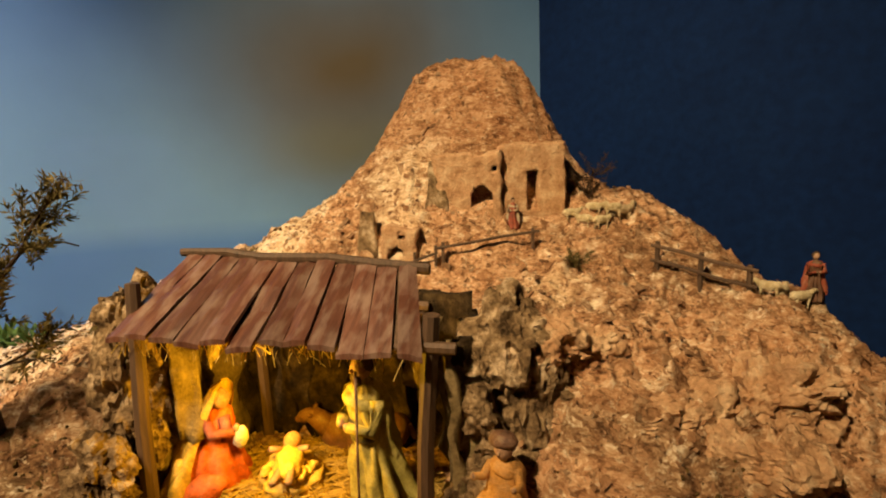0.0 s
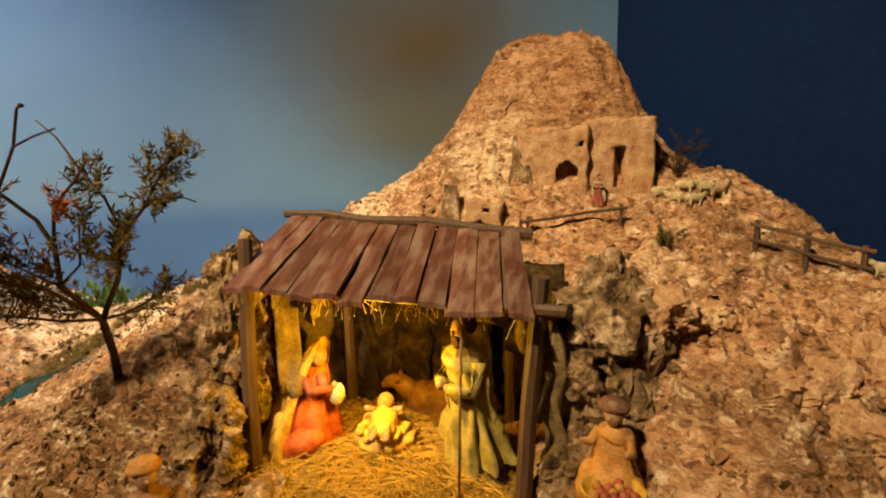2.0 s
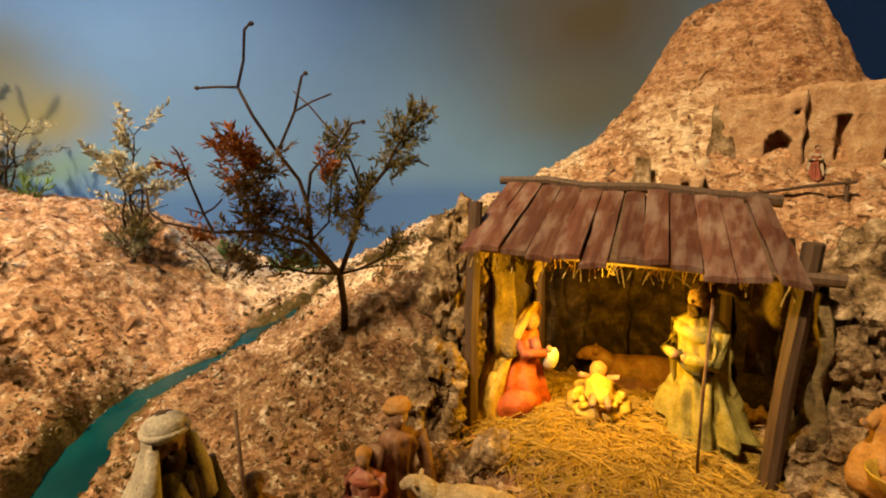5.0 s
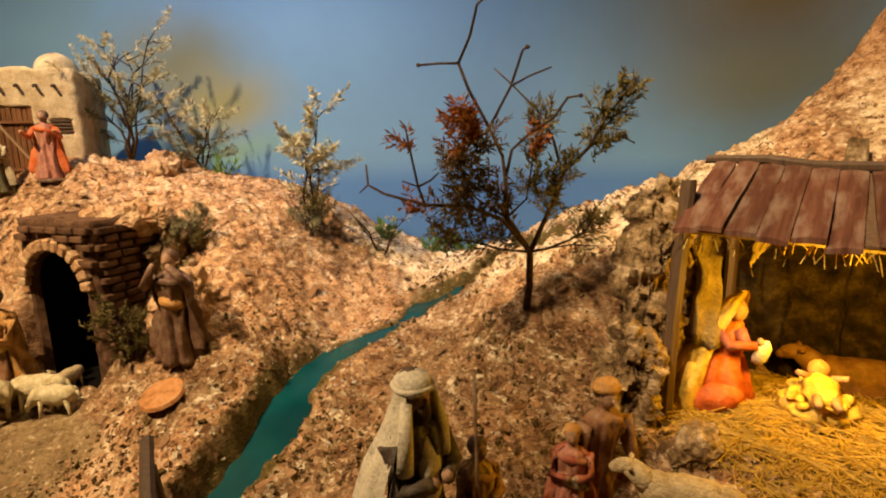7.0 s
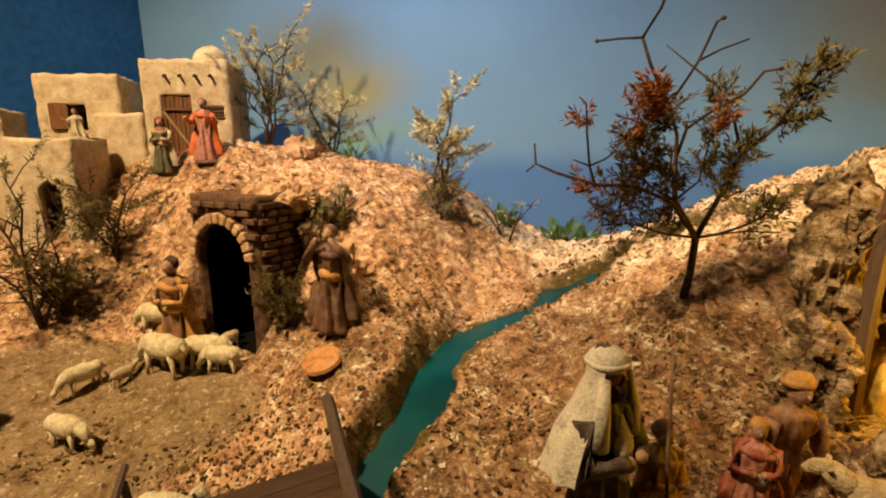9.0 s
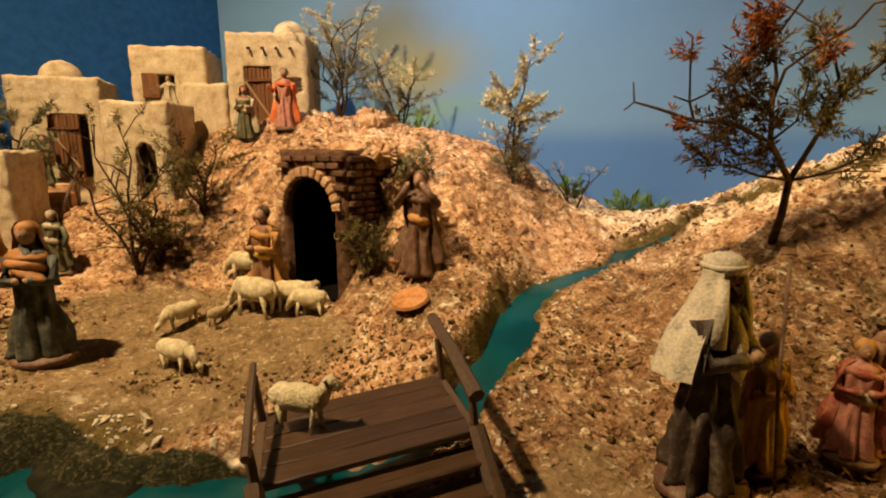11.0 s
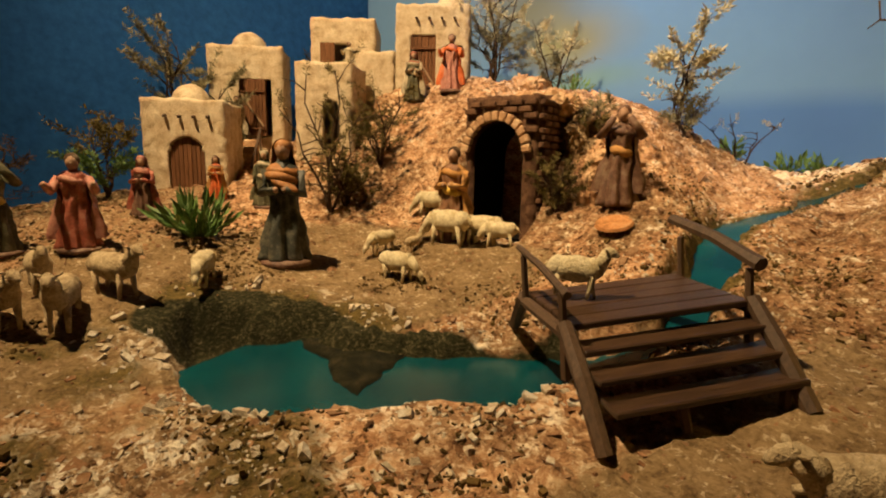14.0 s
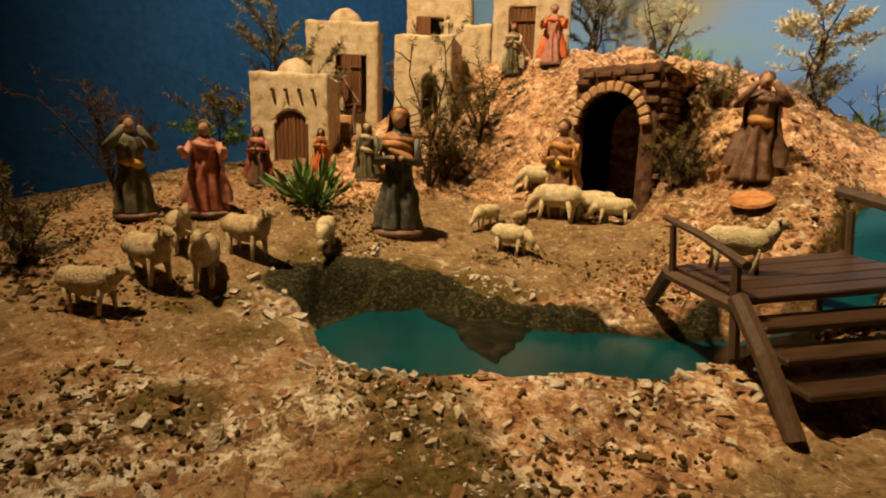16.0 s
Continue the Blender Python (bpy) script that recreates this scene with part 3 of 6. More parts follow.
CORNER_W, CORNER_E = (-1.77, 0.20), (0.083, 1.33)
END_W, END_E = (-1.35, -1.6), (1.5, 0.35)
wall_between("backdrop", (-1.77, 0.20), CORNER_E, 0.0, 3.0, 0.04, M_SKY, "blue painted sky wall with brown clouds")
wall_between("wall_west", END_W, CORNER_W, 0.0, 3.0, -0.04 * -1, M_SIDE_SKY, "dark blue painted side wall")
wall_between("wall_east", CORNER_E, END_E, 0.0, 3.0, 0.04, M_EAST_SKY, "blue painted side wall, its unlit darkness put into the colour")
wall_between("wall_south", (1.5, -1.9), (-1.35, -1.9), 0.0, 3.0, 0.04, M_ROOM, "dim plain wall behind the display")
wall_between("wall_south_east", END_E, (1.5, -1.9), 0.0, 3.0, 0.04, M_ROOM, "dim plain side wall of the room")
wall_between("wall_south_west", (-1.35, -1.9), END_W, 0.0, 3.0, 0.04, M_ROOM, "dim plain side wall of the room")
tagged(part("ceiling", box_bm((4.2, 4.2, 0.05), (-0.2, -0.2, 3.03)), M_ROOM, None, "dim plain ceiling"), category="ceiling", kind="structure")
tagged(part("floor", box_bm((4.2, 4.2, 0.05), (-0.2, -0.2, -0.03)), M_ROOM, None, "dim plain floor"), category="floor", kind="structure")

# ---- houses ----


def wall_bm(width, height, thick, openings=(), cell=0.0045, ragged=0.0036):
    """A plaster wall in the xz plane, front at y = 0, with openings (x0, x1, z0, z1, arched) cut right through."""
    bm = bmesh.new()
    nx, nz = max(2, round(width / cell)), max(2, round(height / cell))
    cx, cz = width / nx, height / nz

    def is_open(i, k):
        x, z = (i + 0.5) * cx - width / 2, (k + 0.5) * cz
        for x0, x1, z0, z1, arched in openings:
            if x0 < x < x1 and z0 < z < z1:
                r = (x1 - x0) / 2
                if not arched or z < z1 - r or math.hypot(x - (x0 + x1) / 2, z - (z1 - r)) < r:
                    return True
        return False

    grid = {}

    def vert(i, k):
        if (i, k) not in grid:
            p = Vector((i * cx - width / 2, 0, k * cz))
            q = p + Vector((width * 7, height * 11, 0))
            p.y -= 0.5 * ragged * (noise.noise(q * 70) + 0.6 * noise.noise(q * 190))
            edge = i in (0, nx) or k == nz
            if edge:
                p.x += ragged * noise.noise(q * 60) * (i in (0, nx))
                p.z += ragged * 1.2 * noise.noise(q * 55 + Vector((3, 1, 2))) * (k == nz)
                p.y += ragged * 0.8
            grid[i, k] = bm.verts.new(p)
        return grid[i, k]

    for i in range(nx):
        for k in range(nz):
            if not is_open(i, k):
                bm.faces.new((vert(i, k), vert(i + 1, k), vert(i + 1, k + 1), vert(i, k + 1)))
    bound = [e for e in bm.edges if e.is_boundary]
    made = bmesh.ops.extrude_edge_only(bm, edges=bound)["geom"]
    bmesh.ops.translate(bm, vec=(0, thick, 0), verts=[v for v in made if isinstance(v, bmesh.types.BMVert)])
    return bm


def plank_door(w, h, parent, at, arched=False, swing=0):
    """A door of upright sticks with two ledges and a brace."""
    door = new("door")
    door.parent = parent
    door.matrix_local = pose(*at, 0, 0, swing)
    n = max(3, round(w / 0.008))
    for i in range(n):
        x = (i + 0.5) * w / n
        hh = h
        if arched:
            r = w / 2
            hh = h - r + math.sqrt(max(0, r * r - (x - r) ** 2))
        part("board", box_bm((w / n * 0.93, 0.004, hh), (x, 0.002 * (i % 2) * 0.4, hh / 2), 0.0008, None, 0.0006), M_DOOR, door)
    if not arched:
        for z in (0.12, 0.78):
            part("ledge", box_bm((w * 1.02, 0.004, 0.005), (w / 2, -0.004, h * z), 0.001), M_DOOR, door)
        part("brace", rod_bm([(0.004, -0.006, h * 0.76), (w - 0.004, -0.006, h * 0.16)], [0.0024, 0.0024], 5), M_PALE_WOOD, door, "pale diagonal brace")
    return door


M_PALE_WOOD = grained("pale_stick", (0.24, 0.15, 0.08), (0.45, 0.31, 0.18), 2, 60)


def dome_bm(r, at, squash=0.72):
    bm = bmesh.new()
    bmesh.ops.create_uvsphere(bm, u_segments=28, v_segments=14, radius=r)
    bmesh.ops.delete(bm, geom=[v for v in bm.verts if v.co.z < -0.3 * r], context="VERTS")
    for v in bm.verts:
        v.co.z *= squash
        v.co += Vector(noise.noise_vector(v.co * 60)) * 0.0016
        v.co += Vector(at)
    return bm


def house(label, right_corner, base, width, depth, height, turn, openings=(), dome=None, beams=0, parapet=0.008):
    """right_corner: the front's right foot. The front looks along the turned -y."""
    ob = thing("house", label, "house", (right_corner[0], right_corner[1], base), turn, "flat-roofed village houses")
    t = 0.012
    shift = Matrix.Translation((-width / 2, 0, 0))

    def put(name, bm, m, mat=M_PLASTER, note="", smooth=True):
        bm.transform(m)
        return part(name, bm, mat, ob, note, smooth)

    put("front_wall", wall_bm(width, height, t, openings), shift)
    put("side_wall", wall_bm(depth, height, t), Matrix.Translation((0, depth / 2, 0)) @ pose(0, 0, 0, 0, 0, 90))
    put("side_wall", wall_bm(depth, height, t), Matrix.Translation((-width, depth / 2, 0)) @ pose(0, 0, 0, 0, 0, -90))
    put("back_wall", wall_bm(width, height, t), Matrix.Translation((-width / 2, depth, 0)) @ pose(0, 0, 0, 0, 0, 180))
    roof = box_bm((width - 0.004, depth - 0.004, 0.006), (-width / 2, depth / 2, height - parapet - 0.003), 0, None, 0.0015)
    part("roof", roof, M_PLASTER, ob)
    if dome:
        r, dx, dy = dome
        part("dome", dome_bm(r, (dx, dy, height - parapet + 0.006), 1.0), M_PLASTER, ob, "low rounded plaster dome", True)
    for i in range(beams):
        x = -width * (0.20 + 0.17 * i)
        part("beam", rod_bm([(x, 0.004, height * 0.86), (x, -0.006, height * 0.855), (x + 0.001, -0.012, height * 0.845)], [0.0032, 0.0032, 0.0026], 6), M_LOG, ob, "dark projecting roof beam")
    return ob


h5 = house("cream plaster house with arched brown door and dome", (-1.332, -0.272), 1.020, 0.153, 0.13, 0.224, 68,
           [(-0.030, 0.034, 0.004, 0.152, True)], (0.036, -0.075, 0.05), 4)
plank_door(0.064, 0.148, h5, (-0.1065, 0.008, 0.004), True)
h4 = house("tall cream plaster house with open plank door and dome", (-1.52, -0.117), 1.09, 0.170, 0.12, 0.306, 68,
           [(-0.014, 0.057, 0.098, 0.230, False)], (0.041, -0.083, 0.05))
plank_door(0.064, 0.129, h4, (-0.099, -0.004, 0.099), False, -14)
h3 = house("cream plaster house with a narrow dark arched doorway", (-1.278, -0.032), 1.08, 0.122, 0.12, 0.255, 55,
           [(-0.004, 0.032, 0.020, 0.178, True)])
h2 = house("box-shaped cream plaster house with a shuttered window", (-1.405, 0.072), 1.20, 0.150, 0.14, 0.262, 62,
           [(-0.050, 0.012, 0.155, 0.205, False)])
part("shutter", box_bm((0.034, 0.005, 0.050), (-0.111, -0.003, 0.180), 0.001), M_DOOR, h2, "brown wooden shutter")
h1 = house("cream plaster house with stick door, barred window and dome", (-1.26, 0.240), 1.27, 0.169, 0.13, 0.217, 55,
           [(-0.050, 0.008, 0.022, 0.150, False), (0.036, 0.072, 0.100, 0.128, False)], (0.036, -0.045, 0.05), 4)
plank_door(0.058, 0.128, h1, (-0.134, 0.004, 0.021))
window = new("window")
window.parent = h1
for i in range(4):
    part("bar", rod_bm([(-0.049, 0.002, 0.104 + 0.0065 * i), (-0.012, 0.002, 0.104 + 0.0065 * i)], [0.0022, 0.0022], 5), M_LOG, window)
low_wall = thing("garden_wall", "low cream plaster wall joining two houses", "wall", (-1.384, 0.060, 1.24), 55)
low_bm = wall_bm(0.095, 0.145, 0.03)
part("wall_body", low_bm, M_PLASTER, low_wall, "", True)

# ---- the brick arch in the bank ----


def brick_arch():
    x0, y0, turn = ARCH
    ob = thing("brick_arch", "dark brick tunnel arch set into the bank", "archway", (x0, y0, 0.975), turn)
    w, h, deep = 0.140, 0.270, 0.13
    r, cx = 0.054, -0.006
    spring = 0.176
    body = wall_bm(w, h, deep, [(cx - r, cx + r, -1, spring + r, True)], 0.004, 0.003)
    part("wall_body", body, M_BRICK, ob, "", True)
    # lining of the tunnel, closed at its end; near-black stands in for its darkness
    part("tunnel_end", box_bm((0.13, 0.01, 0.24), (cx, deep - 0.008, 0.12)), M_BLACK, ob, "black end of the tunnel, its darkness put into the colour")
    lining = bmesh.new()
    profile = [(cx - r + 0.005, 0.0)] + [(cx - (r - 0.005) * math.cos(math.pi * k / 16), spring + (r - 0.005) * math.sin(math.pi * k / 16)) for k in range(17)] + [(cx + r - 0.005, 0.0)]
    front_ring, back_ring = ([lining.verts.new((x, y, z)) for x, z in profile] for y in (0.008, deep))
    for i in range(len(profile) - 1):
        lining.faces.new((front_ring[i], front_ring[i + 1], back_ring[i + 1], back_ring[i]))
    part("lining", lining, M_BLACK, ob, "black lining of the tunnel, its darkness put into the colour", True)
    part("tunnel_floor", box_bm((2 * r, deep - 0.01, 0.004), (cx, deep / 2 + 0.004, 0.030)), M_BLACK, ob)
    part("top", box_bm((w * 0.98, deep - 0.006, 0.012), (0, deep / 2, h - 0.008), 0.003, None, 0.003), M_BRICK, ob)
    for k in range(13):
        a = math.pi * (k + 0.5) / 13
        m = Matrix.Translation((cx + (r + 0.007) * math.cos(a), -0.003, spring + (r + 0.007) * math.sin(a))) @ Euler((0, -a, 0)).to_matrix().to_4x4()
        part("arch_stone", box_bm((0.016, 0.014, 0.0125), (0, 0, 0), 0.002, m, 0.0012), M_RUIN, ob, "pale arch stone")
    bricks = [mesh_of(box_bm((0.021 + 0.003 * i, 0.010, 0.0088), (0, 0, 0), 0.0015, None, 0.0012), "brick", M_BRICK) for i in range(3)]
    row = 0
    z = 0.008
    while z < h - 0.004:
        x = -w / 2 + (0.012 if row % 2 else 0.002)
        while x < w / 2 - 0.006:
            px = x + 0.011
            outside = math.hypot(px - cx, max(0, z - spring)) > r + 0.020
            if outside:
                b = new("brick", bricks[(row + int(x * 400)) % 3])
                b.parent = ob
                b.matrix_local = pose(px, -0.002 - 0.002 * random.random(), z, 0, 0, random.uniform(-2, 2))
            x += 0.0265
        z += 0.0108
        row += 1
    for row in range(23):
        for k in range(5):
            b = new("brick", bricks[(row + k) % 3])
            b.parent = ob
            b.matrix_local = pose(w / 2 + 0.006 + 0.002 * random.random(), 0.012 + 0.0265 * k + (0.006 if row % 2 else 0), 0.010 + 0.0112 * row, 0, 0, 90 + random.uniform(-3, 3))
    side = wall_bm(deep, h, 0.01, (), 0.005, 0.004)
    side.transform(Matrix.Translation((w / 2 + 0.002, deep / 2, 0)) @ pose(0, 0, 0, 0, 0, 90))
    part("side_wall", side, M_BRICK, ob, "", True)
    return ob


brick_arch()

# ---- ruin on the mountain ----


def ruin(label, left, right, base, height, openings, thick=0.05, jag=0.012):
    l, r_ = Vector(left), Vector(right)
    d = r_ - l
    w = d.length
    ob = thing("ruined_wall", label, "ruin", (*(l + r_) / 2, base), math.degrees(math.atan2(d.y, d.x)))
    bm = wall_bm(w, height, thick, openings, 0.0035, 0.004)
    for v in bm.verts:
        k = v.co.z / height
        if k > 0.6:
            v.co.z += (k - 0.6) * jag * (noise.noise(Vector((v.co.x * 28, base * 9, 1))) - 0.3)
    part("wall_body", bm, M_RUIN, ob, "", True)
    # Dark panel added behind the openings in place of the unlit inside.
    part("inside", box_bm((w * 0.94, 0.006, height * 0.9), (0, thick - 0.004, height * 0.45)), M_DARK, ob, "dark inside of the ruin")
    part("top", box_bm((w * 0.96, thick * 0.9, 0.008), (0, thick / 2, height * 0.93 - 0.006), 0.002, None, 0.002), M_RUIN, ob)
    return ob


ruin("crumbling tan plaster house front with a narrow doorway", (0.045, 0.850), (0.140, 0.872), 1.285, 0.137, [(-0.012, 0.006, 0.035, 0.095, False)], 0.10, 0.004)
ruin("low crumbling tan wall with a round cave opening", (-0.055, 0.822), (0.047, 0.836), 1.290, 0.124, [(0.006, 0.036, 0.034, 0.070, True), (0.038, 0.046, 0.092, 0.101, True)], 0.06, 0.02)
ruin("small tan ruined wall with a round hole", (-0.118, 0.756), (-0.066, 0.760), 1.242, 0.068, [(-0.002, 0.010, 0.050, 0.063, True), (-0.018, 0.006, 0.010, 0.038, True)], 0.04, 0.02)


def slab(label, at, size, turn, lean=0):
    bm = box_bm(size, (0, 0, size[2] / 2), 0.0)
    bmesh.ops.subdivide_edges(bm, edges=bm.edges[:], cuts=5, use_grid_fill=True)
    for v in bm.verts:
        k = v.co.z / size[2]
        v.co.x *= 1 - 0.45 * k
        v.co += Vector(noise.noise_vector(v.co * 45 + Vector(at) * 9)) * size[0] * 0.09
    ob = part("bark_slab", bm, M_ROCK, None, label, True)
    ob.matrix_world = pose(*at, lean, 0, turn)
    return tagged(ob, category="slab")


slab("pointed slab of brown bark leaning on the slope", (-0.145, 0.772, 1.240), (0.034, 0.012, 0.090), 10, -6)
slab("brown bark slab leaning against the ruin", (-0.050, 0.820, 1.318), (0.036, 0.010, 0.082), 15, -8)

# ---- the stall ----


def stall():
    ob = thing("stall", "open stable shelter with a sloping reddish board roof", "shelter", (-0.125, 0.46, 1.04))
    o = Vector((-0.125, 0.46, 1.04))

    def at(x, y, z):
        return Vector((x, y, z)) - o

    part("post", rod_bm([at(-0.268, 0.462, 1.02), at(-0.267, 0.464, 1.15), at(-0.262, 0.470, 1.292)], [0.0085, 0.0078, 0.0068], 8, None, 0.0015), M_LOG, ob)
    part("post", rod_bm([at(0.008, 0.492, 1.02), at(0.014, 0.490, 1.14), at(0.024, 0.492, 1.262)], [0.0085, 0.008, 0.008], 8, None, 0.0015), M_LOG, ob)
    part("post", rod_bm([at(-0.25, 0.64, 1.02), at(-0.25, 0.64, 1.24)], [0.008, 0.007], 7, None, 0.001), M_LOG, ob)
    part("post", rod_bm([at(-0.03, 0.64, 1.02), at(-0.03, 0.64, 1.22)], [0.008, 0.007], 7, None, 0.001), M_LOG, ob)
    part("ridge_log", rod_bm([at(-0.264, 0.540, 1.310), at(-0.21, 0.543, 1.309), at(-0.17, 0.546, 1.302), at(-0.10, 0.552, 1.301), at(-0.05, 0.556, 1.294), at(0.006, 0.560, 1.289)], [0.0042, 0.0050, 0.0062, 0.0058, 0.0064, 0.0056], 8, None, 0.0015), M_LOG, ob)
    part("cross_beam", rod_bm([at(-0.275, 0.470, 1.246), at(0.046, 0.488, 1.234)], [0.0055, 0.006], 8, None, 0.001), M_LOG, ob)
    part("back_beam", rod_bm([at(-0.262, 0.64, 1.240), at(-0.02, 0.645, 1.226)], [0.006, 0.006], 7, None, 0.001), M_LOG, ob)
    # boards of the roof, lapping and uneven at the eave
    n = 12
    rng = random.Random(5)
    for i in range(n):
        k0, k1 = i / n, (i + 1) / n
        top_l, top_r = at(-0.255 + 0.250 * k0, 0.538 + 0.02 * k0, 1.303 - 0.014 * k0), at(-0.255 + 0.250 * k1, 0.538 + 0.02 * k1, 1.303 - 0.014 * k1)
        low = rng.uniform(-0.007, 0.005)
        skew = rng.uniform(-0.004, 0.004)
        bot_l, bot_r = at(-0.268 + 0.291 * k0 + skew, 0.436 + 0.028 * k0, 1.243 - 0.010 * k0 + low), at(-0.268 + 0.291 * k1 + skew, 0.436 + 0.028 * k1, 1.243 - 0.010 * k1 + low + rng.uniform(-0.004, 0.004))
        gap = 0.0002 + 0.0016 * rng.random() ** 2
        lift = 0.0012 * (i % 2) + rng.uniform(0, 0.0014)
        d = (top_r - top_l).normalized() * gap
        bm = bmesh.new()
        rows = []
        for j in range(9):
            f = j / 8
            l, r = (top_l + d).lerp(bot_l + d, f), (top_r - d).lerp(bot_r - d, f)
            wav = 0.0030 * noise.noise(Vector((i * 3.1, f * 4, 0)))
            up = Vector((0, 0, lift + wav + 0.004))
            cup = Vector((0, 0, 0.0015))
            mid = l.lerp(r, 0.5)
            rows.append([bm.verts.new(p) for p in (l + up, mid + up + cup, r + up, r + up - Vector((0, 0, 0.004)), l + up - Vector((0, 0, 0.004)))])
        for a, b in zip(rows, rows[1:]):
            for q in range(5):
                bm.faces.new((a[q], b[q], b[(q + 1) % 5], a[(q + 1) % 5]))
        bm.faces.new(rows[0])
        bm.faces.new(rows[-1][::-1])
        bmesh.ops.recalc_face_normals(bm, faces=bm.faces[:])
        part("roof_board", bm, M_PLANK, ob)
    # thin lining under the boards
    bm = bmesh.new()
    q = [bm.verts.new(p) for p in (at(-0.255, 0.540, 1.302), at(-0.006, 0.556, 1.288), at(0.016, 0.474, 1.238), at(-0.262, 0.446, 1.248))]
    f = bm.faces.new(q)
    made = bmesh.ops.extrude_face_region(bm, geom=[f])["geom"]
    bmesh.ops.translate(bm, vec=(0, 0, -0.002), verts=[v for v in made if isinstance(v, bmesh.types.BMVert)])
    bmesh.ops.recalc_face_normals(bm, faces=bm.faces[:])
    part("roof_lining", bm, M_LOG, ob)
    # back slope of the roof
    bm = bmesh.new()
    q = [bm.verts.new(p) for p in (at(-0.250, 0.545, 1.298), at(-0.030, 0.558, 1.286), at(-0.060, 0.66, 1.226), at(-0.250, 0.655, 1.232))]
    f = bm.faces.new(q)
    made = bmesh.ops.extrude_face_region(bm, geom=[f])["geom"]
    bmesh.ops.translate(bm, vec=(0, 0, -0.006), verts=[v for v in made if isinstance(v, bmesh.types.BMVert)])
    bmesh.ops.recalc_face_normals(bm, faces=bm.faces[:])
    part("back_roof", bm, M_PLANK, ob)
    # walls of bark pieces round the inside
    rng = random.Random(9)

    def bark(x, y, z0, w, h, turn, mat, lean=0):
        b = box_bm((w, 0.010, h), (0, 0, h / 2))
        bmesh.ops.subdivide_edges(b, edges=b.edges[:], cuts=7, use_grid_fill=True)
        for v in b.verts:
            s = Vector((x * 31, y * 17, 0))
            v.co.y += 0.020 * noise.noise(v.co * 26 + s) + 0.009 * noise.noise(v.co * 80 + s)
            v.co.x *= 0.9 + 0.22 * abs(noise.noise(Vector((2, v.co.z * 25, x * 40))))
        b.transform(Matrix.Translation(at(x, y, z0)) @ pose(0, 0, 0, lean, 0, turn))
        part("bark_wall", b, mat, ob, "", True)

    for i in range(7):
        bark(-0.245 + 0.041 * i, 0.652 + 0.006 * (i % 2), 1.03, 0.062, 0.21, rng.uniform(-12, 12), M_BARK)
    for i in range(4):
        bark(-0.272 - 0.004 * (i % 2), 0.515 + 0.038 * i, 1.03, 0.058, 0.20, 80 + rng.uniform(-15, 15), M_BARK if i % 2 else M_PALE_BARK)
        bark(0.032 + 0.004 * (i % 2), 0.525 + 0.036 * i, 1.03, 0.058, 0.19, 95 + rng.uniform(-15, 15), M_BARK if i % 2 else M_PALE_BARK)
    bark(-0.243, 0.50, 1.12, 0.026, 0.125, 40, M_PALE_BARK)
    bark(0.002, 0.560, 1.12, 0.028, 0.12, -30, M_PALE_BARK)
    bark(0.046, 0.515, 1.07, 0.014, 0.11, -60, M_PALE_BARK, -6)
    bark(-0.215, 0.505, 1.205, 0.018, 0.040, 70, M_PALE_BARK, 20)
    bark(-0.030, 0.545, 1.205, 0.060, 0.034, 10, M_PALE_BARK, 25)
    bark(0.004, 0.530, 1.180, 0.030, 0.062, -20, M_PALE_BARK, 10)
    return ob


# Dark cork, its tones lowered further for the shade deep in the stall.
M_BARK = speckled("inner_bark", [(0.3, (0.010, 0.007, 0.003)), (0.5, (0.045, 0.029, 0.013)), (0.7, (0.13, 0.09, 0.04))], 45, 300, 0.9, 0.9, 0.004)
M_PALE_BARK = speckled("pale_bark", [(0.3, (0.10, 0.070, 0.030)), (0.7, (0.36, 0.27, 0.13))], 45, 300, 0.9, 0.7, 0.003)
stall()


def strands(name, label, count, area, length, thick, mat, seed, category, spread=0.5, heap=0.012):
    """Loose straw: thin bent three-sided stalks lying over one another."""
    rng = np.random.RandomState(seed)
    verts, faces = [], []
    for _ in range(count):
        cx, cy, rx, ry = area
        while True:
            u, v = rng.uniform(-1, 1, 2)
            if u * u + v * v < 1:
                break
        x, y = cx + rx * u, cy + ry * v
        a, ln = rng.uniform(0, 2 * math.pi), length * rng.uniform(0.4, 1.0)
        bend = rng.normal(0, spread)
        z = land_at_fast(x, y) + rng.uniform(0.001, heap) * (1.2 - u * u - v * v)
        tilt = rng.normal(0, 0.16)
        base = len(verts)
        for k in range(5):
            f = k / 4 - 0.5
            aa = a + bend * f
            px, py, pz = x + ln * f * math.cos(aa), y + ln * f * math.sin(aa), z + ln * f * tilt - heap * 0.6 * f * f + 0.002
            nx, ny = -math.sin(aa) * thick, math.cos(aa) * thick
            verts += [(px + nx, py + ny, pz), (px - nx, py - ny, pz), (px, py, pz + thick * 1.5)]
            if k:
                q = base + 3 * k
                for e in range(3):
                    faces.append((q - 3 + e, q - 3 + (e + 1) % 3, q + (e + 1) % 3, q + e))
    me = bpy.data.meshes.new(name)
    me.from_pydata(verts, [], faces)
    me.materials.append(mat)
    return tagged(new(name, me), label, category, kind="stuff")


FINE = 0.004
GX, GY = np.arange(-1.95, 0.85, FINE), np.arange(-1.1, 1.45, FINE)
GZ = land(*np.meshgrid(GX, GY))


def land_at_fast(x, y):
    i, j = int((x - GX[0]) / FINE), int((y - GY[0]) / FINE)
    return float(GZ[min(max(j, 0), len(GY) - 1), min(max(i, 0), len(GX) - 1)])


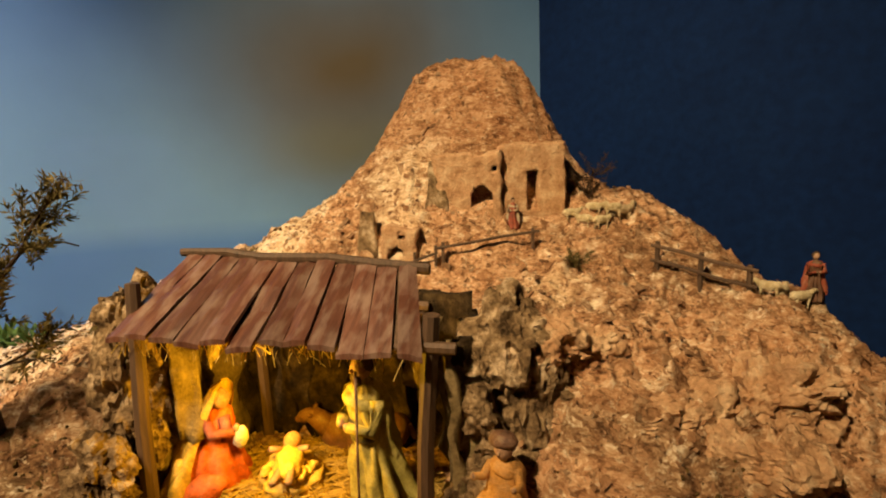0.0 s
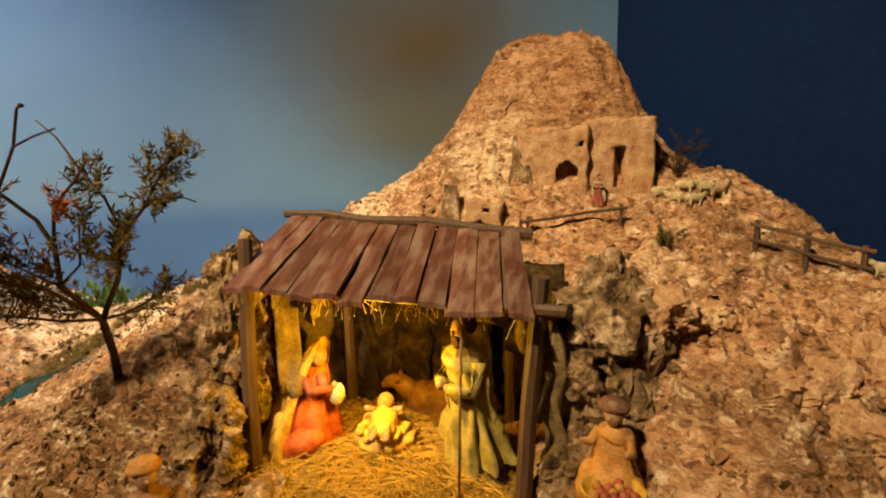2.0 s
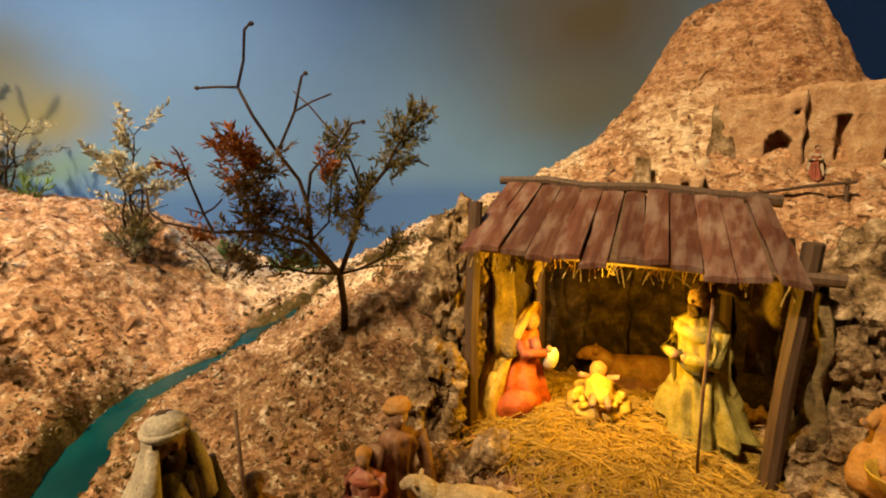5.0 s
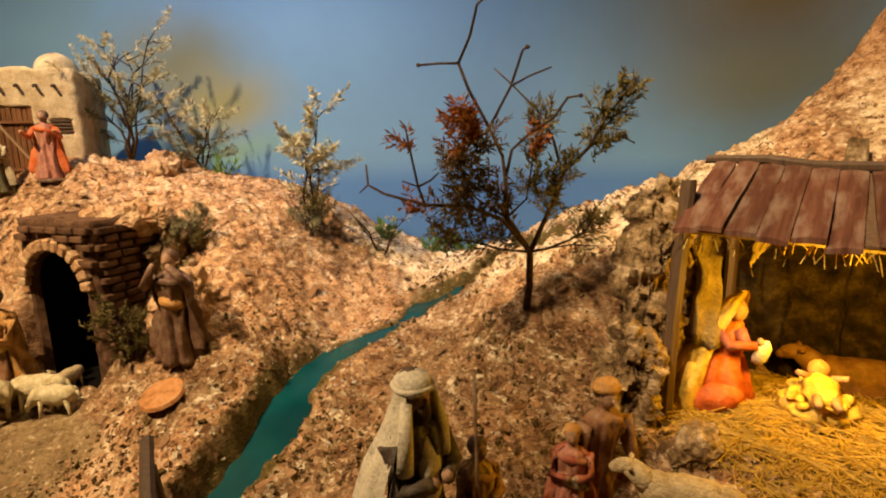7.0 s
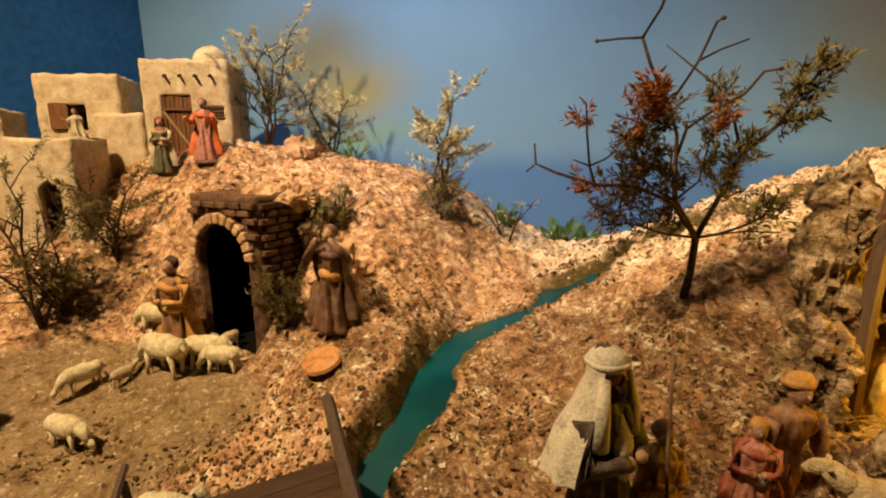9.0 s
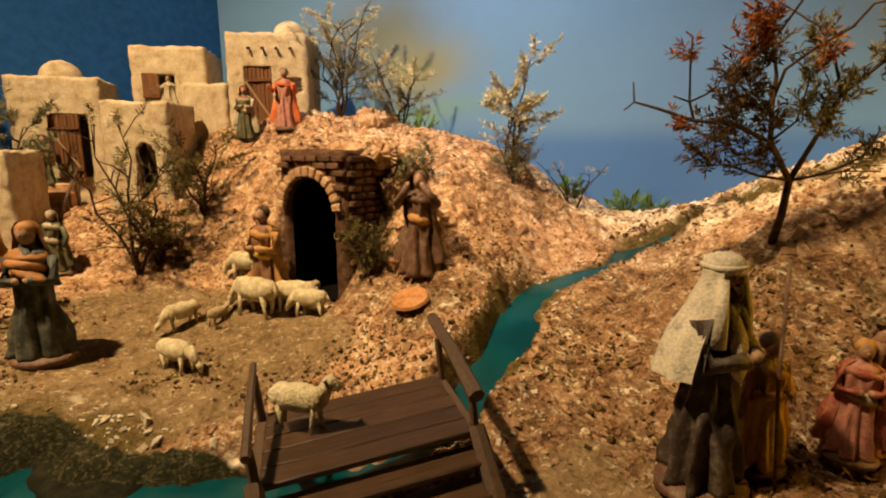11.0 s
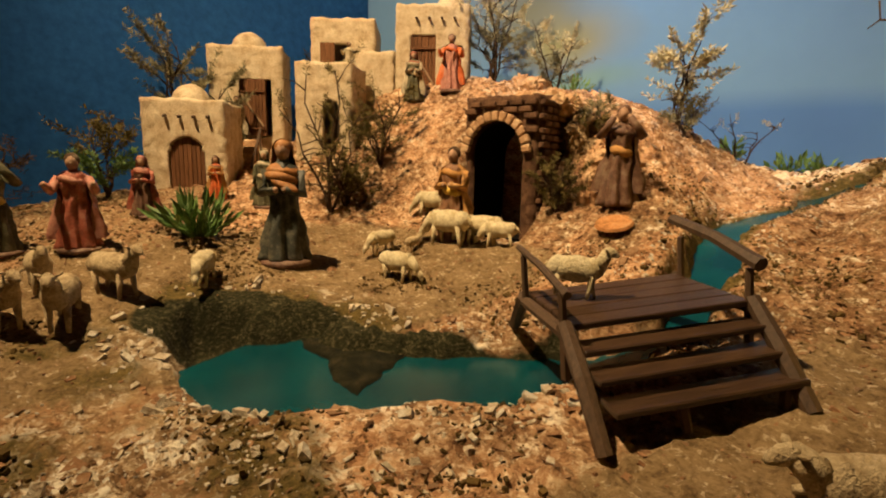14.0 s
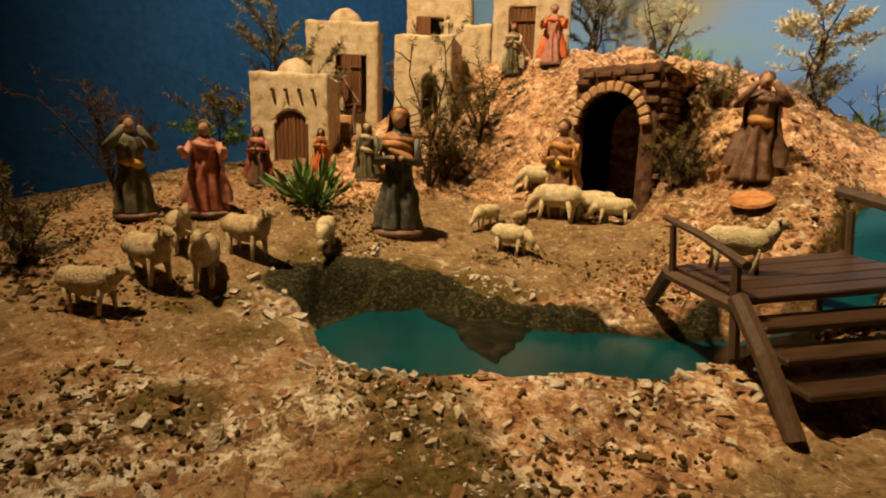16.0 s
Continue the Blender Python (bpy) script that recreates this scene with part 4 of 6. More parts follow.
def slope_at(x, y):
    d = 0.012
    return Vector(((land_at_fast(x - d, y) - land_at_fast(x + d, y)) / (2 * d), (land_at_fast(x, y - d) - land_at_fast(x, y + d)) / (2 * d), 1)).normalized()


strands("straw", "heap of loose golden straw on the stable floor", 4200, (-0.13, 0.515, 0.15, 0.115), 0.062, 0.00042, M_STRAW, 3, "straw", 0.6, 0.016)


def outcrop(label, at, size, turn, seed, lump=0.26, mat=None):
    """A rugged lump of bark rock: ridged and pitted."""
    bm = bmesh.new()
    bmesh.ops.create_icosphere(bm, subdivisions=5, radius=1)
    off = Vector((seed * 3.7, seed * 1.9, seed * 5.3))
    for v in bm.verts:
        p = v.co.copy()
        q = Vector((p.x * size[0], p.y * size[1], p.z * size[2]))
        n = Vector((p.x / size[0], p.y / size[1], p.z / size[2])).normalized()
        rough = lump * 0.055 * noise.fractal(q * 16 + off, 1.0, 2.0, 4)
        rough += 0.009 * noise.cell(q * 38 + off + Vector(noise.noise_vector(q * 30)) * 0.6) + 0.006 * abs(noise.noise(q * 60 + off)) - 0.007 * abs(noise.noise(q * 110 + off)) + 0.004 * noise.noise(q * 240 + off)
        v.co = q + n * rough
    bm.transform(pose(0, 0, 0, 0, 0, turn))
    ob = part("rock_outcrop", bm, mat or M_ROCK, None, label, False)
    ob.matrix_world = pose(*at)
    return tagged(ob, category="rock")


def hay_fringe():
    """Loose hay hanging under the eave of the stall."""
    rng = np.random.RandomState(8)
    verts, faces = [], []
    for _ in range(90):
        k = rng.uniform(0, 1)
        p = np.array([-0.262 + 0.275 * k, 0.452 + 0.026 * k + rng.normal(0, 0.006), 1.243 - 0.010 * k])
        d = np.array([rng.normal(0, 0.5), rng.normal(0.1, 0.4), -rng.uniform(0.3, 1.0)])
        d = d / np.linalg.norm(d) * rng.uniform(0.006, 0.017)
        w = 0.0004
        b = len(verts)
        for f in (0, 0.5, 1):
            q = p + d * f + np.array([0, 0, -0.004 * f * f])
            verts += [(q[0] - w, q[1], q[2]), (q[0] + w, q[1], q[2]), (q[0], q[1] + 1.5 * w, q[2])]
        for r in (0, 3):
            faces += [(b + r + e, b + r + (e + 1) % 3, b + r + 3 + (e + 1) % 3, b + r + 3 + e) for e in range(3)]
    me = bpy.data.meshes.new("hay_fringe")
    me.from_pydata(verts, [], faces)
    me.materials.append(M_STRAW)
    return tagged(new("hay_fringe", me), "loose golden hay hanging under the stable's eave", "hay", kind="stuff")


hay_fringe()
outcrop("rugged dark grey-brown bark rock beside the stable", (-0.305, 0.505, 1.175), (0.040, 0.050, 0.115), 15, 1)
outcrop("craggy dark bark rock below the tree", (-0.300, 0.440, 1.075), (0.034, 0.034, 0.070), 30, 2)
outcrop("small dark rock at the stable's edge", (-0.228, 0.425, 1.030), (0.026, 0.018, 0.028), 60, 3)
outcrop("craggy grey rock face beside the stable", (0.086, 0.575, 1.160), (0.058, 0.050, 0.108), -15, 4)
outcrop("dark bark rock against the stable post", (0.058, 0.535, 1.125), (0.020, 0.034, 0.085), 20, 15)
outcrop("low grey rock under the craggy face", (0.075, 0.515, 1.070), (0.055, 0.035, 0.050), 10, 5)
outcrop("dark rock lip in front of the stable", (0.005, 0.440, 1.020), (0.060, 0.020, 0.026), -5, 6)
outcrop("tan ledge of rock on the hillside", (0.205, 0.560, 1.145), (0.095, 0.034, 0.026), 12, 7, 0.3, M_RUIN)
outcrop("tan rounded rock on the hillside", (0.335, 0.610, 1.150), (0.055, 0.040, 0.040), 30, 8, 0.3, M_RUIN)
outcrop("tan rock pillar on the valley slope", (-0.806, 0.190, 1.100), (0.024, 0.026, 0.070), 20, 9, 0.3, M_RUIN)
outcrop("tall tan rock on the valley slope", (-0.780, 0.215, 1.105), (0.032, 0.036, 0.075), 35, 10, 0.3, M_RUIN)
outcrop("brown rock beside the upper house", (-1.185, 0.350, 1.300), (0.080, 0.040, 0.022), -30, 11, 0.25, M_RUIN)

outcrop("cracked tan rock on the hillside", (0.300, 0.535, 1.120), (0.060, 0.026, 0.028), -20, 12, 0.3, M_RUIN)
outcrop("tan rock shelf beside the grey crag", (0.145, 0.590, 1.205), (0.050, 0.030, 0.022), 25, 13, 0.3, M_RUIN)

arch_at = pose(ARCH[0], ARCH[1], 0.975, 0, 0, ARCH[2])
outcrop("rough brown earth heaped over the brick arch", tuple(arch_at @ Vector((0.040, 0.080, 0.262))), (0.050, 0.055, 0.016), ARCH[2], 21, 0.2, M_RUIN)
outcrop("mossy earth bank against the side of the arch", tuple(arch_at @ Vector((0.098, 0.110, 0.175))), (0.024, 0.050, 0.085), ARCH[2], 22, 0.2, M_ROCK)


def dark_tongue():
    """A flat pointed dark olive spit lying in the pond."""
    edge = [(-0.850, -0.262), (-0.800, -0.262), (-0.762, -0.252), (-0.715, -0.262), (-0.664, -0.254), (-0.690, -0.218), (-0.732, -0.172), (-0.786, -0.175), (-0.848, -0.205)]
    mid = (sum(p[0] for p in edge) / 9, sum(p[1] for p in edge) / 9)
    bm = bmesh.new()
    rings = []
    for f, h in ((1.0, -0.004), (0.97, 0.0012), (0.8, 0.0030), (0.5, 0.0045), (0.2, 0.005)):
        ring = []
        for i in range(len(edge) * 8):
            a, b = edge[i // 8], edge[(i // 8 + 1) % len(edge)]
            k = (i % 8) / 8
            x, y = a[0] + (b[0] - a[0]) * k, a[1] + (b[1] - a[1]) * k
            x, y = mid[0] + (x - mid[0]) * f, mid[1] + (y - mid[1]) * f
            q = Vector((x, y, 0.0))
            x, y = x + 0.005 * f * noise.noise(q * 70), y + 0.005 * f * noise.noise(q * 70 + Vector((5, 2, 1)))
            ring.append(bm.verts.new((x, y, 0.917 + h + (0.0016 * noise.noise(q * 110) if h > 0 else 0))))
        rings.append(ring)
    n = len(rings[0])
    for p, q in zip(rings, rings[1:]):
        for i in range(n):
            bm.faces.new((p[i], p[(i + 1) % n], q[(i + 1) % n], q[i]))
    bm.faces.new(rings[-1])
    return tagged(part("dark_spit", bm, M_SPIT, None, "low flat dark olive spit lying in the pond", True), category="mud")


dark_tongue()

# ---- the footbridge ----


def footbridge():
    a, b = Vector((0.935, -0.355, 0)), Vector((0.355, 0.935, 0))
    fl = Vector((-0.541, -0.113, 1.002))
    ob = thing("footbridge", "dark wooden footbridge with steps and rough rails", "bridge", tuple(fl), math.degrees(math.atan2(a.y, a.x)))
    # in its own axes x runs down the steps and y across; the far side stands a little higher
    ob.matrix_world = pose(*fl, 6.0, 0, math.degrees(math.atan2(a.y, a.x)))
    w = 0.165
    rng = random.Random(4)
    for i in range(5):
        x = -0.108 + 0.0218 * i
        part("deck_board", box_bm((0.0208, w, 0.006), (x + 0.0105, w / 2, -0.003 + rng.uniform(-0.0006, 0.0006)), 0.001, None, 0.0007), M_BRIDGE, ob)
    for i in range(1, 4):
        part("step", box_bm((0.027, w, 0.0058), (0.0185 * i - 0.013, w / 2 + 0.003 * i, -0.0172 * i - 0.003), 0.0012, pose(0, 0, 0, 0, 0, rng.uniform(-0.6, 0.6)), 0.0008), M_BRIDGE, ob)
    for y in (-0.004, w + 0.004):
        part("stringer", rod_bm([(-0.004, y, 0.0), (0.028, y, -0.034), (0.062, y, -0.080 if y < 0 else -0.076)], [0.0075, 0.0075, 0.007], 7, None, 0.0015), M_LOG, ob)
        part("side_beam", rod_bm([(-0.112, y, -0.009), (-0.002, y, -0.009)], [0.006, 0.006], 7, None, 0.001), M_LOG, ob)
        part("back_stringer", rod_bm([(-0.108, y, -0.004), (-0.150, y, -0.048)], [0.007, 0.007], 7, None, 0.001), M_LOG, ob)
        part("rail_post", rod_bm([(-0.103, y, -0.012), (-0.104, y, 0.040)], [0.0038, 0.0034], 6, None, 0.0008), M_LOG, ob)
        part("rail_post", rod_bm([(-0.006, y, -0.050), (-0.007, y, 0.026)], [0.0045, 0.0036], 6, None, 0.0008), M_LOG, ob)
        big = 1.0 if y < 0 else 1.7
        part("handrail", rod_bm([(-0.118, y, 0.046 * (1 + 0.35 * (big - 1))), (-0.05, y, 0.038 * (1 + 0.35 * (big - 1))), (0.006, y, 0.026 * (1 + 0.3 * (big - 1)))], [0.0032 * big, 0.0036 * big, 0.0040 * big], 7, None, 0.001), M_LOG, ob)
    part("prop", rod_bm([(0.040, w + 0.002, -0.054), (0.052, w - 0.012, -0.080)], [0.005, 0.0045], 6, None, 0.001), M_LOG, ob)
    part("prop", rod_bm([(0.044, w * 0.42, -0.056), (0.052, w * 0.42, -0.080)], [0.005, 0.004], 6, None, 0.001), M_LOG, ob)
    return ob


footbridge()

# ---- fences ----


def fence(label, a, b, posts, rails, post_h=0.05, r=0.0035):
    ob = thing("fence", label, "fence", (a[0], a[1], land_at(*a)), 0)
    o = Vector((a[0], a[1], land_at(*a)))
    for i in range(posts):
        f = i / max(1, posts - 1)
        x, y = a[0] + (b[0] - a[0]) * f, a[1] + (b[1] - a[1]) * f
        z = land_at(x, y)
        part("post", rod_bm([Vector((x, y, z - 0.015)) - o, Vector((x + 0.001, y, z + post_h)) - o], [r * 1.1, r], 6, None, 0.0008), M_LOG, ob)
    for k in rails:
        pts = []
        for f in (-0.08, 0.3, 0.65, 1.08):
            x, y = a[0] + (b[0] - a[0]) * f, a[1] + (b[1] - a[1]) * f
            pts.append(Vector((x, y - r, land_at(x, y) * 0.3 + 0.7 * (land_at(*a) + (land_at(*b) - land_at(*a)) * f) + post_h * k)) - o)
        part("rail", rod_bm(pts, [r * 0.85] * 4, 6, None, 0.0008), M_LOG, ob)
    return ob


fence("dark two-rail log fence on the hillside", (0.258, 0.800), (0.352, 0.745), 3, (0.35, 0.85), 0.040, 0.0032)
fence("thin leaning log rail on the slope", (-0.030, 0.765), (0.092, 0.810), 2, (0.75,), 0.038, 0.0026)
fence("short log rail beside the ruin", (-0.10, 0.752), (-0.04, 0.760), 3, (0.6,), 0.026, 0.0022)

# ---- shrubs and trees ----


class Leaves:
    """Collects many small folded leaves for one mesh."""

    def __init__(self, seed):
        self.v, self.f, self.rng = [], [], random.Random(seed)

    def leaf(self, p, d, ln, w):
        d = d.normalized()
        side = d.cross(Vector((self.rng.uniform(-1, 1), self.rng.uniform(-1, 1), self.rng.uniform(-1, 1))))
        if side.length < 1e-4:
            return
        side = side.normalized() * w
        up = d.cross(side).normalized() * w * 0.5
        b = len(self.v)
        mid = p + d * ln * 0.5
        self.v += [tuple(p), tuple(mid + side + up), tuple(p + d * ln), tuple(mid - side + up), tuple(mid)]
        self.f += [(b, b + 1, b + 4), (b + 1, b + 2, b + 4), (b + 2, b + 3, b + 4), (b + 3, b, b + 4)]

    def sprig(self, p, d, ln, count, leaf, w, splay=0.9):
        d = d.normalized()
        for i in range(count):
            f = (i + 0.5) / count
            out = Vector((self.rng.gauss(0, 1), self.rng.gauss(0, 1), self.rng.gauss(0, 1))).normalized()
            self.leaf(p + d * ln * f, d * (1.1 - splay * 0.4) + out * splay, leaf * self.rng.uniform(0.6, 1.1), w)

    def cloud(self, at, r, sprigs, leaf, w):
        for _ in range(sprigs):
            o = Vector((self.rng.gauss(0, 0.45), self.rng.gauss(0, 0.45), self.rng.gauss(0, 0.45)))
            p = Vector(at) + o * r
            d = o + Vector((0, 0, 0.5)) + Vector((self.rng.uniform(-1, 1), self.rng.uniform(-1, 1), self.rng.uniform(-0.3, 1))) * 0.5
            self.sprig(p, d, leaf * 3.0, 24, leaf * 1.1, w * 0.9)

    def part(self, name, mat, parent, label=""):
        me = bpy.data.meshes.new(name)
        me.from_pydata(self.v, [], self.f)
        me.materials.append(mat)
        ob = new(name, me)
        ob.parent = parent
        return tagged(ob, label)


def valley_tree():
    foot = Vector((-0.430, 0.450, land_at(-0.430, 0.450) - 0.012))
    fork = Vector((-0.411, 0.427, 1.211))
    ob = thing("tree", "bare-branched little tree with rust-red and olive sprigs", "tree", tuple(foot))
    rng = random.Random(12)

    def at(x, y, z):
        return Vector((x, y, z)) - foot

    bm = rod_bm([Vector((0, 0, 0)), (fork - foot) * 0.5 + Vector((0.002, 0.001, 0)), fork - foot], [0.0050, 0.0042, 0.0040], 7, None, 0.0006)

    def limb(pts, r0, r1):
        n = len(pts)
        rod_bm([at(*p) for p in pts], [r0 + (r1 - r0) * i / (n - 1) for i in range(n)], 6, bm)

    knot, elbow, crotch = (-0.420, 0.385, 1.318), (-0.416, 0.356, 1.345), (-0.433, 0.331, 1.404)
    # the bare limb with the high fork
    limb([tuple(fork), (-0.424, 0.400, 1.252), (-0.427, 0.402, 1.290), knot], 0.0034, 0.0019)
    limb([knot, elbow, (-0.428, 0.340, 1.380), crotch], 0.0018, 0.0014)
    limb([crotch, (-0.414, 0.324, 1.424), (-0.400, 0.316, 1.446), (-0.392, 0.315, 1.449)], 0.0013, 0.0011)
    limb([crotch, (-0.450, 0.323, 1.405), (-0.470, 0.316, 1.405)], 0.0012, 0.0010)
    limb([elbow, (-0.394, 0.360, 1.382), (-0.381, 0.359, 1.412), (-0.376, 0.359, 1.414)], 0.0014, 0.0010)
    limb([(-0.394, 0.360, 1.382), (-0.378, 0.366, 1.390), (-0.358, 0.371, 1.396)], 0.0010, 0.0008)
    limb([(-0.427, 0.402, 1.295), (-0.418, 0.400, 1.324), (-0.390, 0.392, 1.341), (-0.362, 0.383, 1.352), (-0.350, 0.388, 1.370), (-0.338, 0.390, 1.371)], 0.0018, 0.0010)
    # the olive bough
    limb([tuple(fork), (-0.397, 0.438, 1.251), (-0.377, 0.434, 1.298), (-0.350, 0.438, 1.325), (-0.337, 0.448, 1.355), (-0.311, 0.460, 1.392)], 0.0032, 0.0010)
    limb([(-0.377, 0.434, 1.298), (-0.385, 0.427, 1.334), (-0.397, 0.415, 1.363), (-0.436, 0.425, 1.394), (-0.454, 0.420, 1.411)], 0.0016, 0.0007)
    limb([(-0.350, 0.438, 1.325), (-0.337, 0.446, 1.332), (-0.322, 0.460, 1.333), (-0.315, 0.468, 1.328)], 0.0012, 0.0008)
    # the long low limb with its twigs
    limb([tuple(fork), (-0.420, 0.385, 1.252), (-0.440, 0.350, 1.268), (-0.463, 0.312, 1.272), (-0.486, 0.280, 1.284), (-0.512, 0.282, 1.292), (-0.516, 0.284, 1.312)], 0.0024, 0.0010)
    limb([(-0.463, 0.312, 1.272), (-0.466, 0.306, 1.290), (-0.461, 0.292, 1.322), (-0.455, 0.280, 1.346)], 0.0014, 0.0009)
    limb([(-0.455, 0.280, 1.346), (-0.462, 0.280, 1.352)], 0.0009, 0.0007)
    limb([(-0.466, 0.306, 1.290), (-0.478, 0.296, 1.296)], 0.0009, 0.0008)
    limb([(-0.466, 0.306, 1.290), (-0.450, 0.306, 1.296), (-0.440, 0.308, 1.304)], 0.0011, 0.0008)
    limb([(-0.512, 0.282, 1.292), (-0.521, 0.278, 1.284)], 0.0009, 0.0007)
    # low side twigs
    limb([tuple(fork), (-0.432, 0.400, 1.216), (-0.455, 0.372, 1.228), (-0.478, 0.350, 1.226)], 0.0018, 0.0009)
    limb([tuple(fork), (-0.392, 0.436, 1.216), (-0.372, 0.445, 1.226), (-0.358, 0.452, 1.236), (-0.350, 0.458, 1.252)], 0.0018, 0.0008)
    limb([(-0.392, 0.436, 1.216), (-0.366, 0.440, 1.222), (-0.340, 0.448, 1.222)], 0.0011, 0.0007)
    limb([(-0.424, 0.400, 1.252), (-0.440, 0.392, 1.262), (-0.455, 0.380, 1.276), (-0.452, 0.352, 1.312)], 0.0015, 0.0009)
    limb([(-0.424, 0.400, 1.252), (-0.405, 0.408, 1.272), (-0.398, 0.408, 1.312)], 0.0015, 0.0008)
    for tip in ((-0.390, 0.315, 1.449), (-0.470, 0.316, 1.405), (-0.376, 0.359, 1.414), (-0.338, 0.390, 1.371)):
        blob(bm, at(*tip), (0.0026, 0.0026, 0.0022), sub=1)
    part("trunk", bm, M_TWIG, ob, "thin dark trunk and bare branches", True)

    def sprays(name, mat, label, seed, spots):
        lv = Leaves(seed)
        for x, y, z, r, n in spots:
            for _ in range(n):
                o = Vector((rng.gauss(0, 0.5), rng.gauss(0, 0.5), rng.gauss(0, 0.5))) * r
                p = at(x, y, z) + o
                d = o.normalized() * 0.7 + (p - (fork - foot)).normalized() + Vector((rng.gauss(0, 0.3), rng.gauss(0, 0.3), rng.gauss(0.1, 0.3)))
                lv.sprig(p - d.normalized() * 0.012, d, 0.026, 24, 0.0105, 0.00105, 0.85)
        lv.part(name, mat, ob, label)

    sprays("crown", M_LEAF, "olive-brown needle sprigs", 1, [(-0.345, 0.440, 1.335, 0.014, 14), (-0.336, 0.448, 1.357, 0.014, 16), (-0.320, 0.456, 1.380, 0.011, 9), (-0.377, 0.434, 1.302, 0.016, 15), (-0.394, 0.418, 1.352, 0.014, 14), (-0.385, 0.428, 1.268, 0.018, 14), (-0.400, 0.412, 1.290, 0.017, 14), (-0.398, 0.410, 1.318, 0.012, 8), (-0.362, 0.448, 1.232, 0.014, 9), (-0.350, 0.455, 1.248, 0.010, 5), (-0.428, 0.410, 1.228, 0.014, 8)])
    sprays("crown", M_PLUM_LEAF, "purplish brown needle sprigs", 2, [(-0.430, 0.330, 1.318, 0.020, 20), (-0.436, 0.345, 1.296, 0.022, 24), (-0.445, 0.362, 1.272, 0.022, 20), (-0.420, 0.384, 1.272, 0.018, 14), (-0.462, 0.350, 1.254, 0.020, 13), (-0.470, 0.352, 1.232, 0.014, 9), (-0.440, 0.388, 1.238, 0.018, 13), (-0.408, 0.340, 1.332, 0.014, 9)])
    sprays("crown", M_RUST_LEAF, "rust-red needle sprigs", 3, [(-0.402, 0.297, 1.350, 0.012, 15), (-0.416, 0.312, 1.336, 0.014, 12), (-0.458, 0.286, 1.332, 0.007, 4), (-0.378, 0.374, 1.332, 0.006, 5), (-0.478, 0.312, 1.268, 0.010, 5)])
    return ob


def shrub(name, label, at, h, mats, seed, stems=5, spread=0.5, sprigs=26, leaf=0.010, w=0.0013, bare=0.35, category="shrub", sink=0.006):
    """Several crooked stems from one foot, with sprigs of leaves over their upper part. mats: lower foliage, upper foliage."""
    rng = random.Random(seed)
    foot = Vector((at[0], at[1], (at[2] if len(at) > 2 else land_at_fast(*at)) - sink))
    ob = thing(name, label, category, tuple(foot))
    bm = bmesh.new()
    low, high = Leaves(seed + 1), Leaves(seed + 2)
    tips = []
    for i in range(stems):
        a = 2 * math.pi * i / stems + rng.uniform(-0.5, 0.5)
        reach, top = h * spread * rng.uniform(0.3, 1.0), h * rng.uniform(0.65, 1.0)
        pts = [Vector((0, 0, 0))]
        for j in range(1, 6):
            f = j / 5
            pts.append(Vector((math.cos(a) * reach * f ** 1.4, math.sin(a) * reach * f ** 1.4, top * f)) + Vector((rng.gauss(0, 1), rng.gauss(0, 1), 0)) * h * 0.035 * (f > 0))
        r = 0.0012 + 0.008 * h
        rod_bm(pts, [r * (1 - 0.75 * j / 5) for j in range(6)], 5, bm)
        for j in range(2, 6):
            for _ in range(2):
                d = Vector((rng.gauss(0, 1), rng.gauss(0, 1), rng.uniform(0.0, 1.0))).normalized() * h * rng.uniform(0.10, 0.26)
                q = pts[j - 1].lerp(pts[j], rng.random())
                rod_bm([q, q + d * 0.5 + Vector((0, 0, h * 0.02)), q + d], [r * 0.4, r * 0.3, r * 0.2], 4, bm)
                tips.append((q + d * 0.3, d))
    part("stem", bm, M_TWIG, ob, "", True)
    for _ in range(sprigs):
        q, d = rng.choice(tips)
        p = q + d * rng.random()
        if p.z < h * bare * rng.uniform(0.4, 1.0):
            continue
        (high if p.z > h * 0.5 else low).sprig(p, d + Vector((0, 0, 0.3 * d.length)), leaf * 3.2, 20, leaf * 1.15, w * 0.62, 1.0)
    if low.f:
        low.part("foliage", mats[0], ob)
    if high.f:
        high.part("foliage", mats[1], ob)
    return ob


def leafy_plant(label, at, h, mat, seed, blades=26, width=0.16):
    """Broad blades from one foot."""
    rng = random.Random(seed)
    foot = (at[0], at[1], land_at_fast(*at) - 0.003)
    ob = thing("leafy_plant", label, "plant", foot)
    lv = Leaves(seed)
    for _ in range(blades):
        a, s = rng.uniform(0, 6.28), rng.uniform(0.15, 1.0)
        d = Vector((math.cos(a) * s, math.sin(a) * s, 1.1 - 0.6 * s))
        p = Vector((math.cos(a), math.sin(a), 0)) * h * 0.08
        ln = h * rng.uniform(0.6, 1.0)
        for k in range(3):
            lv.leaf(p + d.normalized() * ln * 0.3 * k, d + Vector((rng.gauss(0, 0.25), rng.gauss(0, 0.25), 0.1)), ln * 0.45, ln * width * 0.5)
    lv.part("foliage", mat, ob)
    st = rod_bm([(0, 0, -0.002), (0, 0, h * 0.4)], [h * 0.03, h * 0.012], 5)
    part("stem", st, M_TWIG, ob)
    return ob


